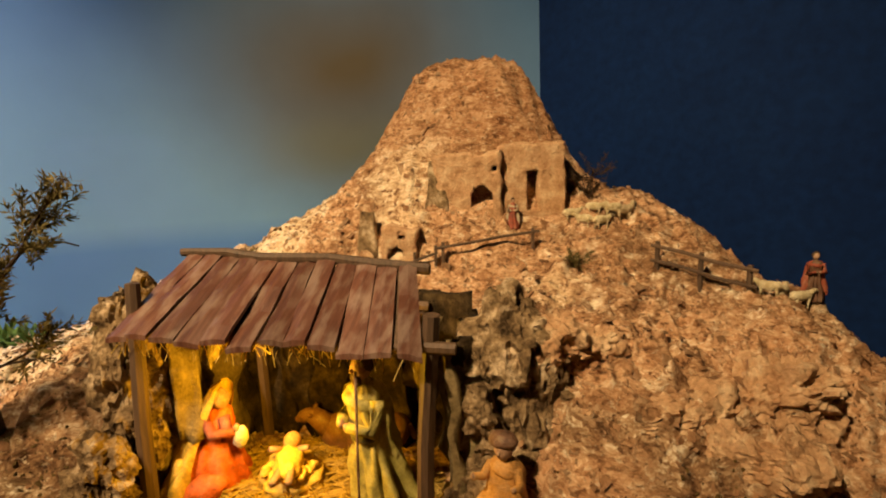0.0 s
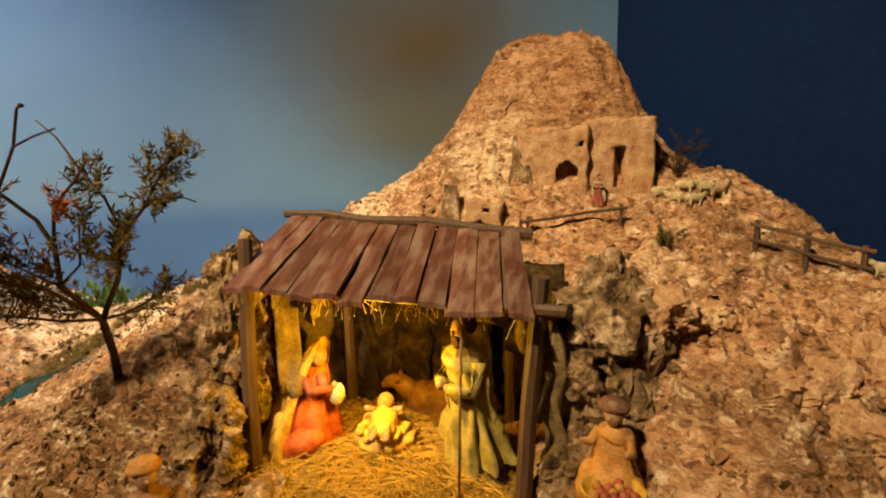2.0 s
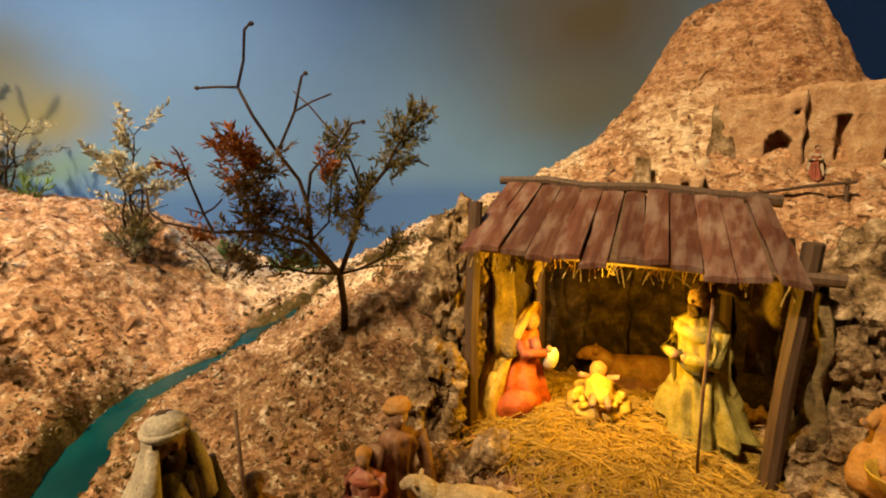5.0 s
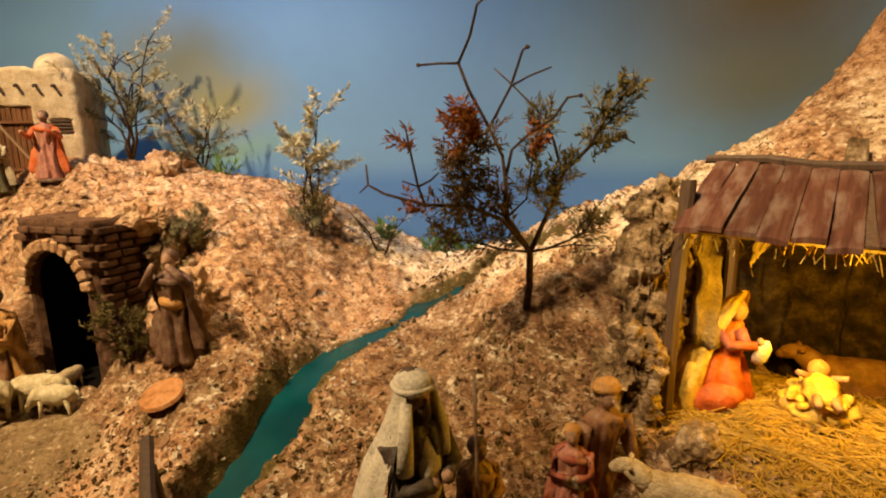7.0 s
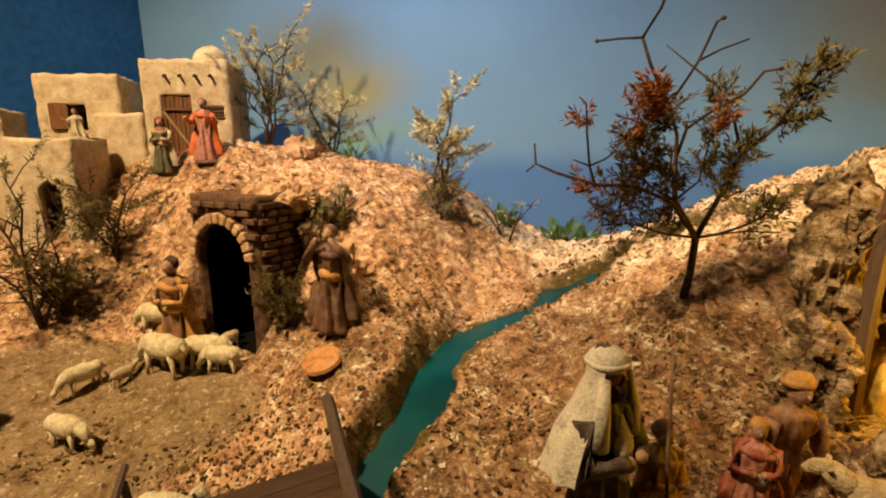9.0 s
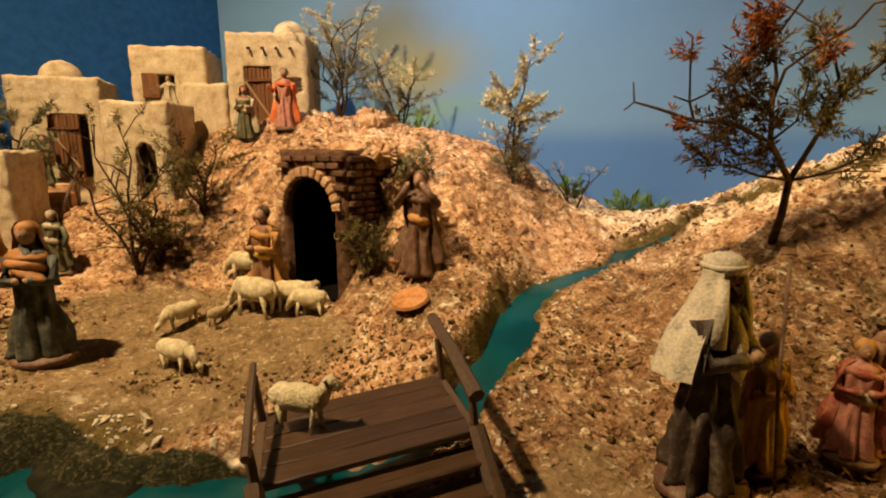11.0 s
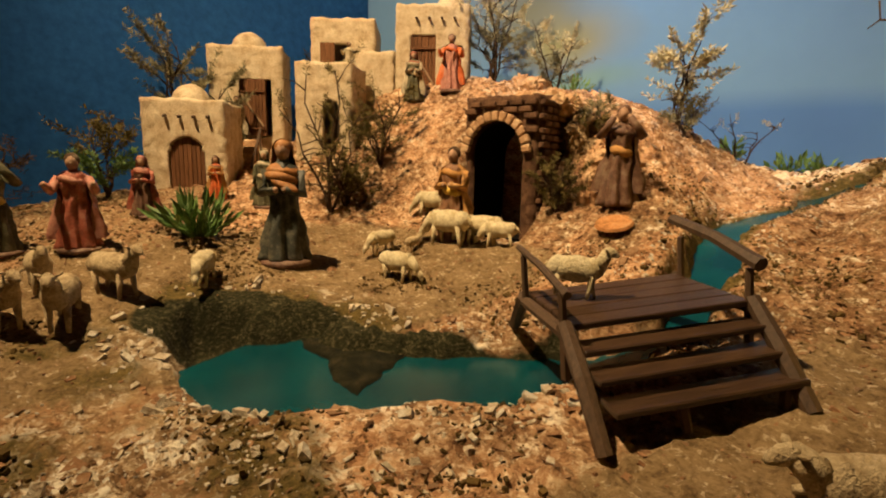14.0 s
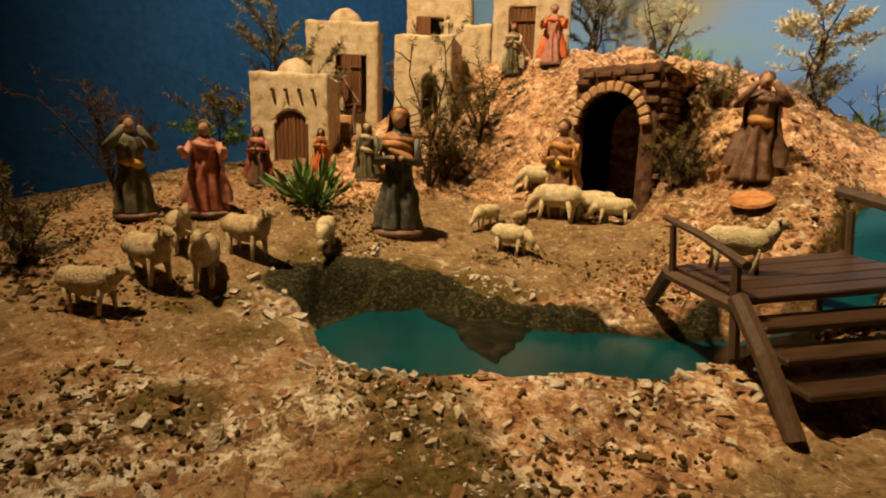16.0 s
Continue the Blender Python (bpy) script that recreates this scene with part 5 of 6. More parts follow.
valley_tree()
shrub("shrub", "pale yellow dried flower shrub on the valley slope", (-0.872, 0.469), 0.205, (M_PALE_LEAF, M_PALE_LEAF), 21, 4, 0.30, 120, 0.012, 0.0028, 0.45)
shrub("shrub", "low grey-green shrub on the valley slope", (-0.845, 0.440), 0.085, (M_GREY_LEAF, M_LEAF), 22, 6, 0.6, 80, 0.009, 0.0014, 0.1)
shrub("tree", "grey-olive dried tree beside the upper house", (-1.288, 0.325), 0.245, (M_GREY_LEAF, M_PALE_LEAF), 23, 7, 0.34, 230, 0.010, 0.0018, 0.1, "tree")
shrub("tree", "thin pale olive dried tree on the ridge", (-1.150, 0.400), 0.165, (M_GREY_LEAF, M_PALE_LEAF), 24, 5, 0.45, 130, 0.010, 0.0014, 0.15, "tree")
shrub("shrub", "tall twiggy olive shrub before the houses", (-1.180, -0.113), 0.265, (M_LEAF, M_LEAF), 25, 5, 0.34, 70, 0.010, 0.0015, 0.05)
shrub("shrub", "olive twig shrub at the foot of the slope", (-1.185, -0.080), 0.11, (M_LEAF, M_LEAF), 26, 7, 0.55, 120, 0.009, 0.0015, 0.0)
shrub("shrub", "olive-brown twig shrub beside the houses", (-1.215, 0.005), 0.150, (M_LEAF, M_LEAF), 27, 7, 0.55, 120, 0.010, 0.0014, 0.0)
shrub("shrub", "dark olive shrub climbing the pier of the arch", (-0.850, 0.150), 0.078, (M_LEAF, M_LEAF), 28, 9, 0.6, 150, 0.007, 0.0014, 0.0)
shrub("shrub", "mossy olive shrub above the arch", (-0.895, 0.250), 0.060, (M_LEAF, M_GREY_LEAF), 29, 7, 0.7, 110, 0.008, 0.0014, 0.0)
shrub("shrub", "dark green shrub behind the arched-door house", (-1.370, -0.475), 0.150, (M_GREEN_LEAF, M_LEAF), 30, 6, 0.4, 130, 0.011, 0.0020, 0.1)
shrub("tree", "grey-green dried tree behind the tall house", (-1.505, -0.330), 0.330, (M_GREY_LEAF, M_GREY_LEAF), 31, 6, 0.28, 320, 0.012, 0.0020, 0.3, "tree")
shrub("shrub", "bare brown twiggy shrub by the dark wall", (-1.270, -0.630), 0.200, (M_TWIG, M_PLUM_LEAF), 32, 7, 0.5, 90, 0.010, 0.0010, 0.2)
shrub("shrub", "grey-green low shrub at the edge of the sand", (-0.985, -0.680), 0.085, (M_GREY_LEAF, M_LEAF), 33, 8, 0.6, 90, 0.009, 0.0014, 0.0)
shrub("shrub", "fine pale twigs on the valley rim", (-0.800, 0.560), 0.100, (M_GREY_LEAF, M_PALE_LEAF), 34, 4, 0.9, 10, 0.006, 0.0009, 0.2)
leafy_plant("fresh green leafy plant at the sand's edge", (-1.075, -0.345), 0.084, M_GREEN_LEAF, 41, 80, 0.11)
leafy_plant("green bladed plant on the ridge", (-1.098, 0.418), 0.055, M_GREEN_LEAF, 42, 16, 0.12)
leafy_plant("small bright green plant on the valley rim", (-0.866, 0.628), 0.058, M_GREEN_LEAF, 43, 18, 0.2)
leafy_plant("small bright green plant on the valley rim", (-0.780, 0.690), 0.060, M_GREEN_LEAF, 44, 18, 0.2)
leafy_plant("small bright green plant on the valley rim", (-0.735, 0.710), 0.052, M_GREEN_LEAF, 45, 16, 0.2)
shrub("shrub", "dark olive tuft on the mountain slope", (0.150, 0.795), 0.020, (M_LEAF, M_LEAF), 51, 6, 0.8, 40, 0.005, 0.0010, 0.0)
shrub("shrub", "dark bare brushwood beside the ruin", (0.172, 0.905), 0.052, (M_TWIG, M_TWIG), 52, 7, 0.7, 30, 0.007, 0.0009, 0.2)

# ---- figurines and animals ----
SKIN = painted("painted_skin", (0.46, 0.27, 0.16), 0.5)
DARK_HAIR = painted("painted_dark_hair", (0.08, 0.045, 0.025), 0.6)
CREAM = painted("painted_cream_cloth", (0.56, 0.48, 0.33), 0.6)
OCHRE = painted("painted_ochre_cloth", (0.55, 0.27, 0.06), 0.55)
BLUE_GREY = painted("painted_dark_green_grey_cloth", (0.055, 0.062, 0.048), 0.45)
RED = painted("painted_red_cloth", (0.38, 0.09, 0.045), 0.5)
BROWN = painted("painted_brown_cloth", (0.16, 0.075, 0.04), 0.5)
OLIVE = painted("painted_olive_cloth", (0.10, 0.095, 0.04), 0.55)
PINK = painted("painted_pink_cloth", (0.50, 0.20, 0.14), 0.5)
RUST = painted("painted_rust_orange_cloth", (0.42, 0.17, 0.035), 0.5)
YELLOW = painted("painted_yellow_cloth", (0.74, 0.47, 0.05), 0.5)
PALE_YELLOW = painted("painted_pale_yellow_cloth", (0.44, 0.37, 0.08), 0.5)
ORANGE = painted("painted_orange_cloth", (0.68, 0.13, 0.012), 0.5)
PALE_CLOTH = painted("painted_pale_cloth", (0.80, 0.72, 0.56), 0.55)
WARM_BROWN = painted("painted_warm_brown_cloth", (0.29, 0.135, 0.06), 0.5)
DARK_BROWN = painted("painted_dark_cloth", (0.065, 0.042, 0.03), 0.45)


class Cast:
    """One joined mesh of several painted colours."""

    def __init__(self):
        self.bm, self.mats = bmesh.new(), []

    def paint(self, mat):
        if mat not in self.mats:
            self.mats.append(mat)
        slot = self.mats.index(mat)
        for f in self.bm.faces:
            if not f.tag:
                f.material_index, f.tag = slot, True

    def shell(self, rows, mat, folds=0.0, count=7, arc=(0, 2 * math.pi), squash=0.8, phase=0.0, cap=True):
        """A draped surface: rows of (height, radius, x shift, y shift)."""
        n = 52
        full = arc[1] - arc[0] > 6.2
        top = max(q[0] for q in rows)
        fine = []
        for p, q in zip(rows, rows[1:]):
            fine += [tuple(u + (w - u) * (k / 3) ** 1.0 for u, w in zip(p, q)) for k in range(3)]
        fine.append(rows[-1])
        rings = []
        for z, r, sx, sy in fine:
            ring = []
            low = 1 - min(1, z / top)
            for i in range(n if full else n + 1):
                a = arc[0] + (arc[1] - arc[0]) * i / n
                sway = phase + 2.2 * math.sin(z * 55 + phase * 3) * (1 - low) + 0.6 * math.sin(a * 2 + phase)
                ridge = 1 - 2 * abs(math.sin(count * a * 0.5 + sway))
                k = 1 + folds * (0.30 + low) * (0.75 * ridge + 0.45 * math.sin((count * 2 - 3) * a + phase * 2 + 30 * z))
                ring.append(self.bm.verts.new((sx + r * k * math.cos(a), sy + r * k * squash * math.sin(a), z)))
            rings.append(ring)
        for p, q in zip(rings, rings[1:]):
            for i in range(n):
                j = (i + 1) % len(p)
                self.bm.faces.new((p[i], p[j], q[j], q[i]))
        if cap and full:
            self.bm.faces.new(rings[0][::-1])
            self.bm.faces.new(rings[-1])
        self.paint(mat)

    def egg(self, at, size, mat, turn=(0, 0, 0), sub=2, lump=0.0, scale=60):
        blob(self.bm, at, size, turn, sub, lump, scale)
        self.paint(mat)

    def rod(self, pts, radii, mat, sides=8):
        rod_bm(pts, radii, sides, self.bm)
        self.paint(mat)

    def done(self, name, label, category, place, turn=0, group="", tilt=0):
        for v in self.bm.verts:
            v.co += Vector(noise.noise_vector(v.co * 75 + Vector(place) * 5)) * 0.0011
        me = bpy.data.meshes.new(name)
        self.bm.normal_update()
        self.bm.to_mesh(me)
        self.bm.free()
        for m in self.mats:
            me.materials.append(m)
        me.polygons.foreach_set("use_smooth", [True] * len(me.polygons))
        ob = new(name, me)
        ob.matrix_world = pose(*place, tilt, 0, turn)
        return tagged(ob, label, category, group)


def figurine(label, at, h, facing, robe, mantle=None, hood=None, hair=None, arms="folded", sash=None, seated=False, base=BROWN, staff=False, lean=0.0, hat=None, drape=0.24, flare=1.0, beard=False, group="painted figurines", headcloth=None, shawl=None):
    """A painted figure, one plain cast: robe, mantle, head and arms. It looks along facing (degrees from +x)."""
    c = Cast()
    z0 = 0.05 if base else 0.0
    if base:
        c.shell([(0, 0.20 * h, 0, 0), (0.03 * h, 0.205 * h, 0, 0), (0.05 * h, 0.185 * h, 0, 0)], base, 0.02, 3, squash=0.85)
    if seated:
        c.shell([(z0 * h, 0.30 * h, 0, -0.03 * h), (0.14 * h, 0.32 * h, 0, -0.05 * h), (0.30 * h, 0.27 * h, 0, -0.04 * h), (0.42 * h, 0.19 * h, 0, 0.02 * h), (0.60 * h, 0.185 * h, 0, 0.03 * h), (0.70 * h, 0.15 * h, 0, 0.02 * h), (0.76 * h, 0.06 * h, 0, 0.01 * h)], robe, 0.05, 5)
        sh, hz, hr = 0.68 * h, 0.86 * h, 0.105 * h
    else:
        c.shell([(z0 * h, 0.175 * h, 0, 0), (0.12 * h, 0.165 * h, 0, 0), (0.30 * h, 0.140 * h, 0, lean * 0.25 * h), (0.48 * h, 0.112 * h, 0, lean * 0.5 * h), (0.58 * h, 0.105 * h, 0, lean * 0.65 * h), (0.70 * h, 0.125 * h, 0, lean * 0.85 * h), (0.79 * h, 0.105 * h, 0, lean * h), (0.83 * h, 0.045 * h, 0, lean * h), (0.88 * h, 0.038 * h, 0, lean * h)], robe, 0.27, 7)
        sh, hz, hr = 0.755 * h, 0.915 * h, 0.068 * h
    ly = lean * h
    c.egg((0, ly - 0.01 * h, hz), (hr * 0.85, hr * 0.95, hr * 1.15), SKIN)
    c.egg((0, ly - 0.012 * h - hr * 0.9, hz - hr * 0.1), (hr * 0.16, hr * 0.22, hr * 0.25), SKIN, sub=1)
    if not hood:
        c.egg((0, ly + hr * 0.20, hz + hr * 0.42), (hr * 1.06, hr * 1.02, hr * 1.02), hair or DARK_HAIR, lump=hr * 0.10)
    if hood:
        back = math.pi * 0.5
        arc = (back - 1.75, back + 1.75)
        c.shell([(sh - drape * h, hr * (1.9 + (drape - 0.24) * 9), 0, ly + 0.05 * h), (sh - 0.08 * h, hr * 2.05, 0, ly + 0.03 * h), (sh + 0.04 * h, hr * 1.55, 0, ly + 0.015 * h), (hz - hr * 0.5, hr * 1.22, 0, ly + 0.01 * h), (hz + hr * 0.5, hr * 1.25, 0, ly), (hz + hr * 1.15, hr * 0.85, 0, ly), (hz + hr * 1.45, hr * 0.12, 0, ly)], hood, 0.07, 7, arc, 0.95, 0.4)
        c.egg((0, ly - 0.005 * h, sh + 0.005 * h), (0.128 * h, 0.104 * h, 0.055 * h), hood, (0, 8, 0), 3, 0.016 * h)
        c.egg((0, ly + hr * 0.12, hz + hr * 0.50), (hr * 1.06, hr * 1.08, hr * 0.85), hood, lump=hr * 0.08)
    if headcloth:
        back = math.pi * 0.5
        c.shell([(0.52 * h, 0.165 * h, -0.062 * h, 0.050 * h + ly), (0.66 * h, 0.145 * h, -0.040 * h, 0.034 * h + ly), (0.78 * h, 0.108 * h, -0.014 * h, 0.018 * h + ly), (hz - hr * 0.3, hr * 1.22, 0, ly), (hz + hr * 0.6, hr * 1.16, 0, ly), (hz + hr * 1.15, hr * 0.80, 0, ly), (hz + hr * 1.38, hr * 0.1, 0, ly)], headcloth, 0.05, 7, (back - 2.1, back + 2.1), 0.95, 0.4)
        c.egg((0, ly, hz + hr * 0.62), (hr * 1.12, hr * 1.14, hr * 0.78), headcloth, sub=3)
        c.shell([(hz + hr * 0.40, hr * 1.17, 0, ly), (hz + hr * 0.48, hr * 1.25, 0, ly), (hz + hr * 0.62, hr * 1.25, 0, ly), (hz + hr * 0.70, hr * 1.15, 0, ly)], headcloth, 0.0, 5, squash=1.0)
        for side in (-1, 1):
            c.rod([(side * hr * 1.0, ly - hr * 0.55, hz), (side * hr * 1.35, ly - hr * 0.75, sh + 0.02 * h), (side * hr * 1.5, ly - hr * 0.8, sh - 0.10 * h)], [hr * 0.30, hr * 0.45, hr * 0.5], headcloth)
        c.egg((0, ly - 0.085 * h, sh - 0.11 * h), (0.055 * h, 0.03 * h, 0.14 * h), headcloth, (-6, 0, 0), 3, 0.008 * h)
    if shawl:
        c.egg((0.0, ly - 0.02 * h, sh - 0.045 * h), (0.138 * h, 0.108 * h, 0.060 * h), shawl, (0, 14, 0), 3, 0.020 * h, 60)
        c.egg((0.03 * h, ly - 0.10 * h, sh - 0.11 * h), (0.115 * h, 0.050 * h, 0.034 * h), shawl, (0, 24, 0), 3, 0.016 * h, 75)
    if beard:
        c.egg((0, ly - hr * 0.75, hz - hr * 0.85), (hr * 0.55, hr * 0.42, hr * 0.75), hair or DARK_HAIR, lump=hr * 0.1)
    if hat:
        c.shell([(hz + hr * 0.45, hr * 1.25, 0, ly), (hz + hr * 0.75, hr * 1.3, 0, ly), (hz + hr * 1.35, hr * 0.9, 0, ly), (hz + hr * 1.6, hr * 0.2, 0, ly)], hat, 0.03, 5)
    if mantle:
        back = math.pi * 0.5
        arc = (back - 2.0, back + 2.0)
        low = 0.14 if not seated else 0.08
        c.shell([(low * h, 0.215 * h * flare, 0, 0.02 * h + ly * 0.2), (0.30 * h, 0.19 * h * (0.4 + 0.6 * flare), 0, 0.015 * h + ly * 0.4), (0.52 * h, 0.155 * h, 0, 0.01 * h + ly * 0.7), (0.70 * h if not seated else 0.60 * h, 0.155 * h, 0, ly), (sh + 0.03 * h, 0.125 * h, 0, ly), (sh + 0.075 * h, 0.06 * h, 0, ly)], mantle, 0.30, 7, arc, 0.9, 1.0)
        c.egg((0.0, ly - 0.02 * h, sh - 0.02 * h), (0.135 * h, 0.10 * h, 0.055 * h), mantle, (0, 12, 0), lump=0.01 * h)
    if sash:
        c.egg((0, ly * 0.7 - 0.02 * h, 0.55 * h if not seated else 0.40 * h), (0.125 * h, 0.11 * h, 0.06 * h), sash, (0, 18, 0), lump=0.012 * h)
    r0, r1 = 0.048 * h, 0.032 * h
    for s in (-1, 1):
        shoulder = Vector((s * 0.125 * h, ly, sh))
        if arms == "folded":
            elbow, hand = Vector((s * 0.155 * h, ly - 0.05 * h, sh - 0.17 * h)), Vector((s * 0.035 * h, ly - 0.14 * h, sh - 0.14 * h))
        elif arms == "out":
            elbow, hand = Vector((s * 0.19 * h, ly - 0.07 * h, sh - 0.12 * h)), Vector((s * 0.20 * h, ly - 0.22 * h, sh - 0.05 * h))
        elif arms == "raised":
            elbow, hand = Vector((s * 0.20 * h, ly - 0.08 * h, sh - 0.06 * h)), Vector((s * 0.07 * h, ly - 0.13 * h, sh + 0.13 * h))
        else:
            elbow, hand = Vector((s * 0.17 * h, ly, sh - 0.18 * h)), Vector((s * 0.17 * h, ly - 0.09 * h, sh - 0.33 * h))
        c.rod([shoulder, elbow, hand], [r0, r0 * 0.95, r1], mantle if mantle and arms != "raised" else robe)
        c.egg(hand, (0.026 * h, 0.026 * h, 0.03 * h), SKIN, sub=1)
    if staff:
        c.rod([(0.19 * h, ly - 0.2 * h, 0.02 * h), (0.17 * h, ly - 0.17 * h, 0.5 * h), (0.18 * h, ly - 0.15 * h, 0.98 * h)], [0.008 * h] * 3, BROWN, 6)
    z = at[2] if len(at) > 2 else land_at_fast(at[0], at[1]) - 0.002
    return c.done("figurine", label, "figurine", (at[0], at[1], z), facing + 90, group)


def sheep(label, at, ln, facing, wool=None, head="level", lying=False, group="painted sheep"):
    """A painted sheep about ln long, one plain cast; it looks along facing."""
    c, w = Cast(), wool or M_WOOL
    leg = 0.0 if lying else 0.29 * ln
    body = leg + (0.20 if lying else 0.17) * ln
    c.egg((0, 0, body), (0.45 * ln, 0.19 * ln, 0.215 * ln), w, sub=3, lump=0.018 * ln, scale=9 / ln)
    c.egg((-0.28 * ln, 0, body + 0.02 * ln), (0.18 * ln, 0.17 * ln, 0.185 * ln), w, sub=2, lump=0.02 * ln, scale=9 / ln)
    c.egg((0.26 * ln, 0, body + 0.02 * ln), (0.18 * ln, 0.165 * ln, 0.185 * ln), w, sub=2, lump=0.02 * ln, scale=9 / ln)
    dz = {"level": 0.20, "down": -0.22, "up": 0.30}[head] * ln
    hx = {"level": 0.53, "down": 0.55, "up": 0.46}[head] * ln
    neck, skull = Vector((0.34 * ln, 0, body + 0.05 * ln)), Vector((hx, 0, body + dz))
    c.rod([neck, neck.lerp(skull, 0.5) + Vector((0.02 * ln, 0, 0.02 * ln)), skull], [0.125 * ln, 0.10 * ln, 0.085 * ln], w, 10)
    drop = 50 if head == "down" else 20
    c.egg(skull + Vector((0.05 * ln, 0, -0.01 * ln)), (0.115 * ln, 0.068 * ln, 0.075 * ln), w, (0, drop, 0), 2, 0.006 * ln, 9 / ln)
    c.egg(skull + Vector((0.13 * ln * math.cos(radians(drop)), 0, -0.13 * ln * math.sin(radians(drop)))), (0.06 * ln, 0.045 * ln, 0.045 * ln), w, (0, drop, 0), 2)
    for s in (-1, 1):
        c.egg(skull + Vector((-0.01 * ln, s * 0.095 * ln, 0.03 * ln)), (0.03 * ln, 0.062 * ln, 0.022 * ln), w, (s * 25, 0, 0), 1)
        for x in (-0.27, 0.25):
            if lying:
                c.rod([(x * ln, s * 0.16 * ln, 0.07 * ln), ((x + 0.13) * ln, s * 0.19 * ln, 0.03 * ln)], [0.045 * ln, 0.03 * ln], w, 6)
            else:
                k = 0.05 * s * (1 if x > 0 else -1)
                c.rod([(x * ln, s * 0.10 * ln, leg + 0.10 * ln), ((x + k * 0.5) * ln, s * 0.105 * ln, leg * 0.5), ((x + k) * ln, s * 0.105 * ln, 0)], [0.058 * ln, 0.032 * ln, 0.028 * ln], w, 7)
    c.rod([(-0.43 * ln, 0, body + 0.08 * ln), (-0.50 * ln, 0, body - 0.06 * ln)], [0.035 * ln, 0.03 * ln], w, 6)
    z = at[2] if len(at) > 2 else land_at_fast(at[0], at[1]) - 0.0015
    return c.done("sheep", label, "sheep", (at[0], at[1], z), facing, group)


def kneeling_woman():
    """A kneeling figure bent towards the cradle, one plain cast."""
    c = Cast()
    c.shell([(0, 0.036, 0.002, 0), (0.018, 0.038, 0.002, -0.002), (0.042, 0.031, 0.004, -0.002), (0.062, 0.021, 0.007, 0), (0.082, 0.0185, 0.012, 0), (0.096, 0.013, 0.015, 0), (0.102, 0.006, 0.017, 0)], ORANGE, 0.18, 7)
    c.egg((0.021, -0.005, 0.110), (0.0092, 0.0098, 0.0120), SKIN)
    c.shell([(0.0, 0.047, -0.014, 0.002), (0.030, 0.040, -0.011, 0.002), (0.058, 0.028, -0.004, 0.002), (0.088, 0.022, 0.007, 0.002), (0.108, 0.0165, 0.017, 0.0), (0.122, 0.0120, 0.023, -0.002), (0.130, 0.004, 0.027, -0.004)], YELLOW, 0.16, 7, (0.5, 4.75), 0.95, 0.7)
    c.egg((-0.024, -0.024, 0.030), (0.010, 0.009, 0.026), YELLOW, (0, 14, 0), 3, 0.004, 80)
    for s in (-1, 1):
        c.rod([(0.014 + 0.010 * s, -0.010, 0.090), (0.022 + 0.008 * s, -0.020, 0.076), (0.038, -0.022, 0.080)], [0.0065, 0.0060, 0.0042], RED)
    c.egg((0.040, -0.022, 0.084), (0.0040, 0.0040, 0.0050), SKIN, sub=1)
    c.egg((0.043, -0.020, 0.072), (0.0075, 0.0050, 0.0150), PALE_CLOTH, (8, 14, 0), 2, 0.003, 90)
    c.egg((0.004, -0.030, 0.022), (0.026, 0.012, 0.014), ORANGE, (0, -16, 0), 3, 0.004, 70)
    return c.done("figurine", "kneeling woman figurine in orange robe and yellow veil", "figurine", (-0.240, 0.516, land_at_fast(-0.240, 0.516) - 0.001), 18, "painted figurines")


# by the pond and on the sand
figurine("woman figurine in dark dress and brown shawl carrying an ochre bundle", (-0.978, -0.243), 0.176, -25, BLUE_GREY, None, RUST, None, "folded", None, False, BROWN, False, 0.0, None, 0.16, 1.0, False, "painted figurines", None, RUST)
figurine("man figurine in red mantle holding a bundle", (-1.050, -0.490), 0.126, -5, RED, PINK, None, DARK_HAIR, "out", None)
figurine("piper figurine in dark olive tunic", (-1.073, -0.579), 0.132, 15, OLIVE, None, None, DARK_HAIR, "raised", YELLOW)
figurine("small woman figurine in brown and red robes", (-1.180, -0.415), 0.098, -20, BROWN, RED, PINK, None, "folded")
figurine("seated figurine in orange robe beside the arched door", (-1.262, -0.300), 0.078, -15, ORANGE, OCHRE, BROWN, DARK_HAIR, "folded", None, False, None)
figurine("figurine in dark green robe on the stone steps", (-1.225, -0.222), 0.105, -25, OLIVE, OLIVE, CREAM, None, "down", CREAM)
figurine("bread seller figurine in brown robe with ochre tray", (-0.985, 0.040), 0.162, -60, WARM_BROWN, OCHRE, None, DARK_HAIR, "folded", YELLOW)
figurine("piper figurine in dark brown cloak before the rock", (-0.752, 0.176), 0.140, -55, BROWN, BROWN, None, BROWN, "raised", OCHRE, False, None)
# before the stall
figurine("tall bearded figurine in cream head-cloth and dark robe with staff", (-0.368, 0.190), 0.195, -4, DARK_BROWN, None, None, DARK_HAIR, "folded", None, False, BROWN, True, 0.0, None, 0.36, 1.0, True, "painted figurines", PALE_CLOTH)
figurine("child figurine in ochre tunic beside the tall figure", (-0.346, 0.240), 0.118, -20, YELLOW, OCHRE, None, BROWN, "folded")
figurine("stooping figurine in brown robe with orange cap", (-0.310, 0.370, 0.962), 0.158, -35, WARM_BROWN, None, None, BROWN, "down", None, False, None, False, -0.17, OCHRE)
figurine("child figurine in pink robe holding a white bundle", (-0.304, 0.322, 0.976), 0.110, -60, PINK, RED, None, OCHRE, "folded", CREAM)
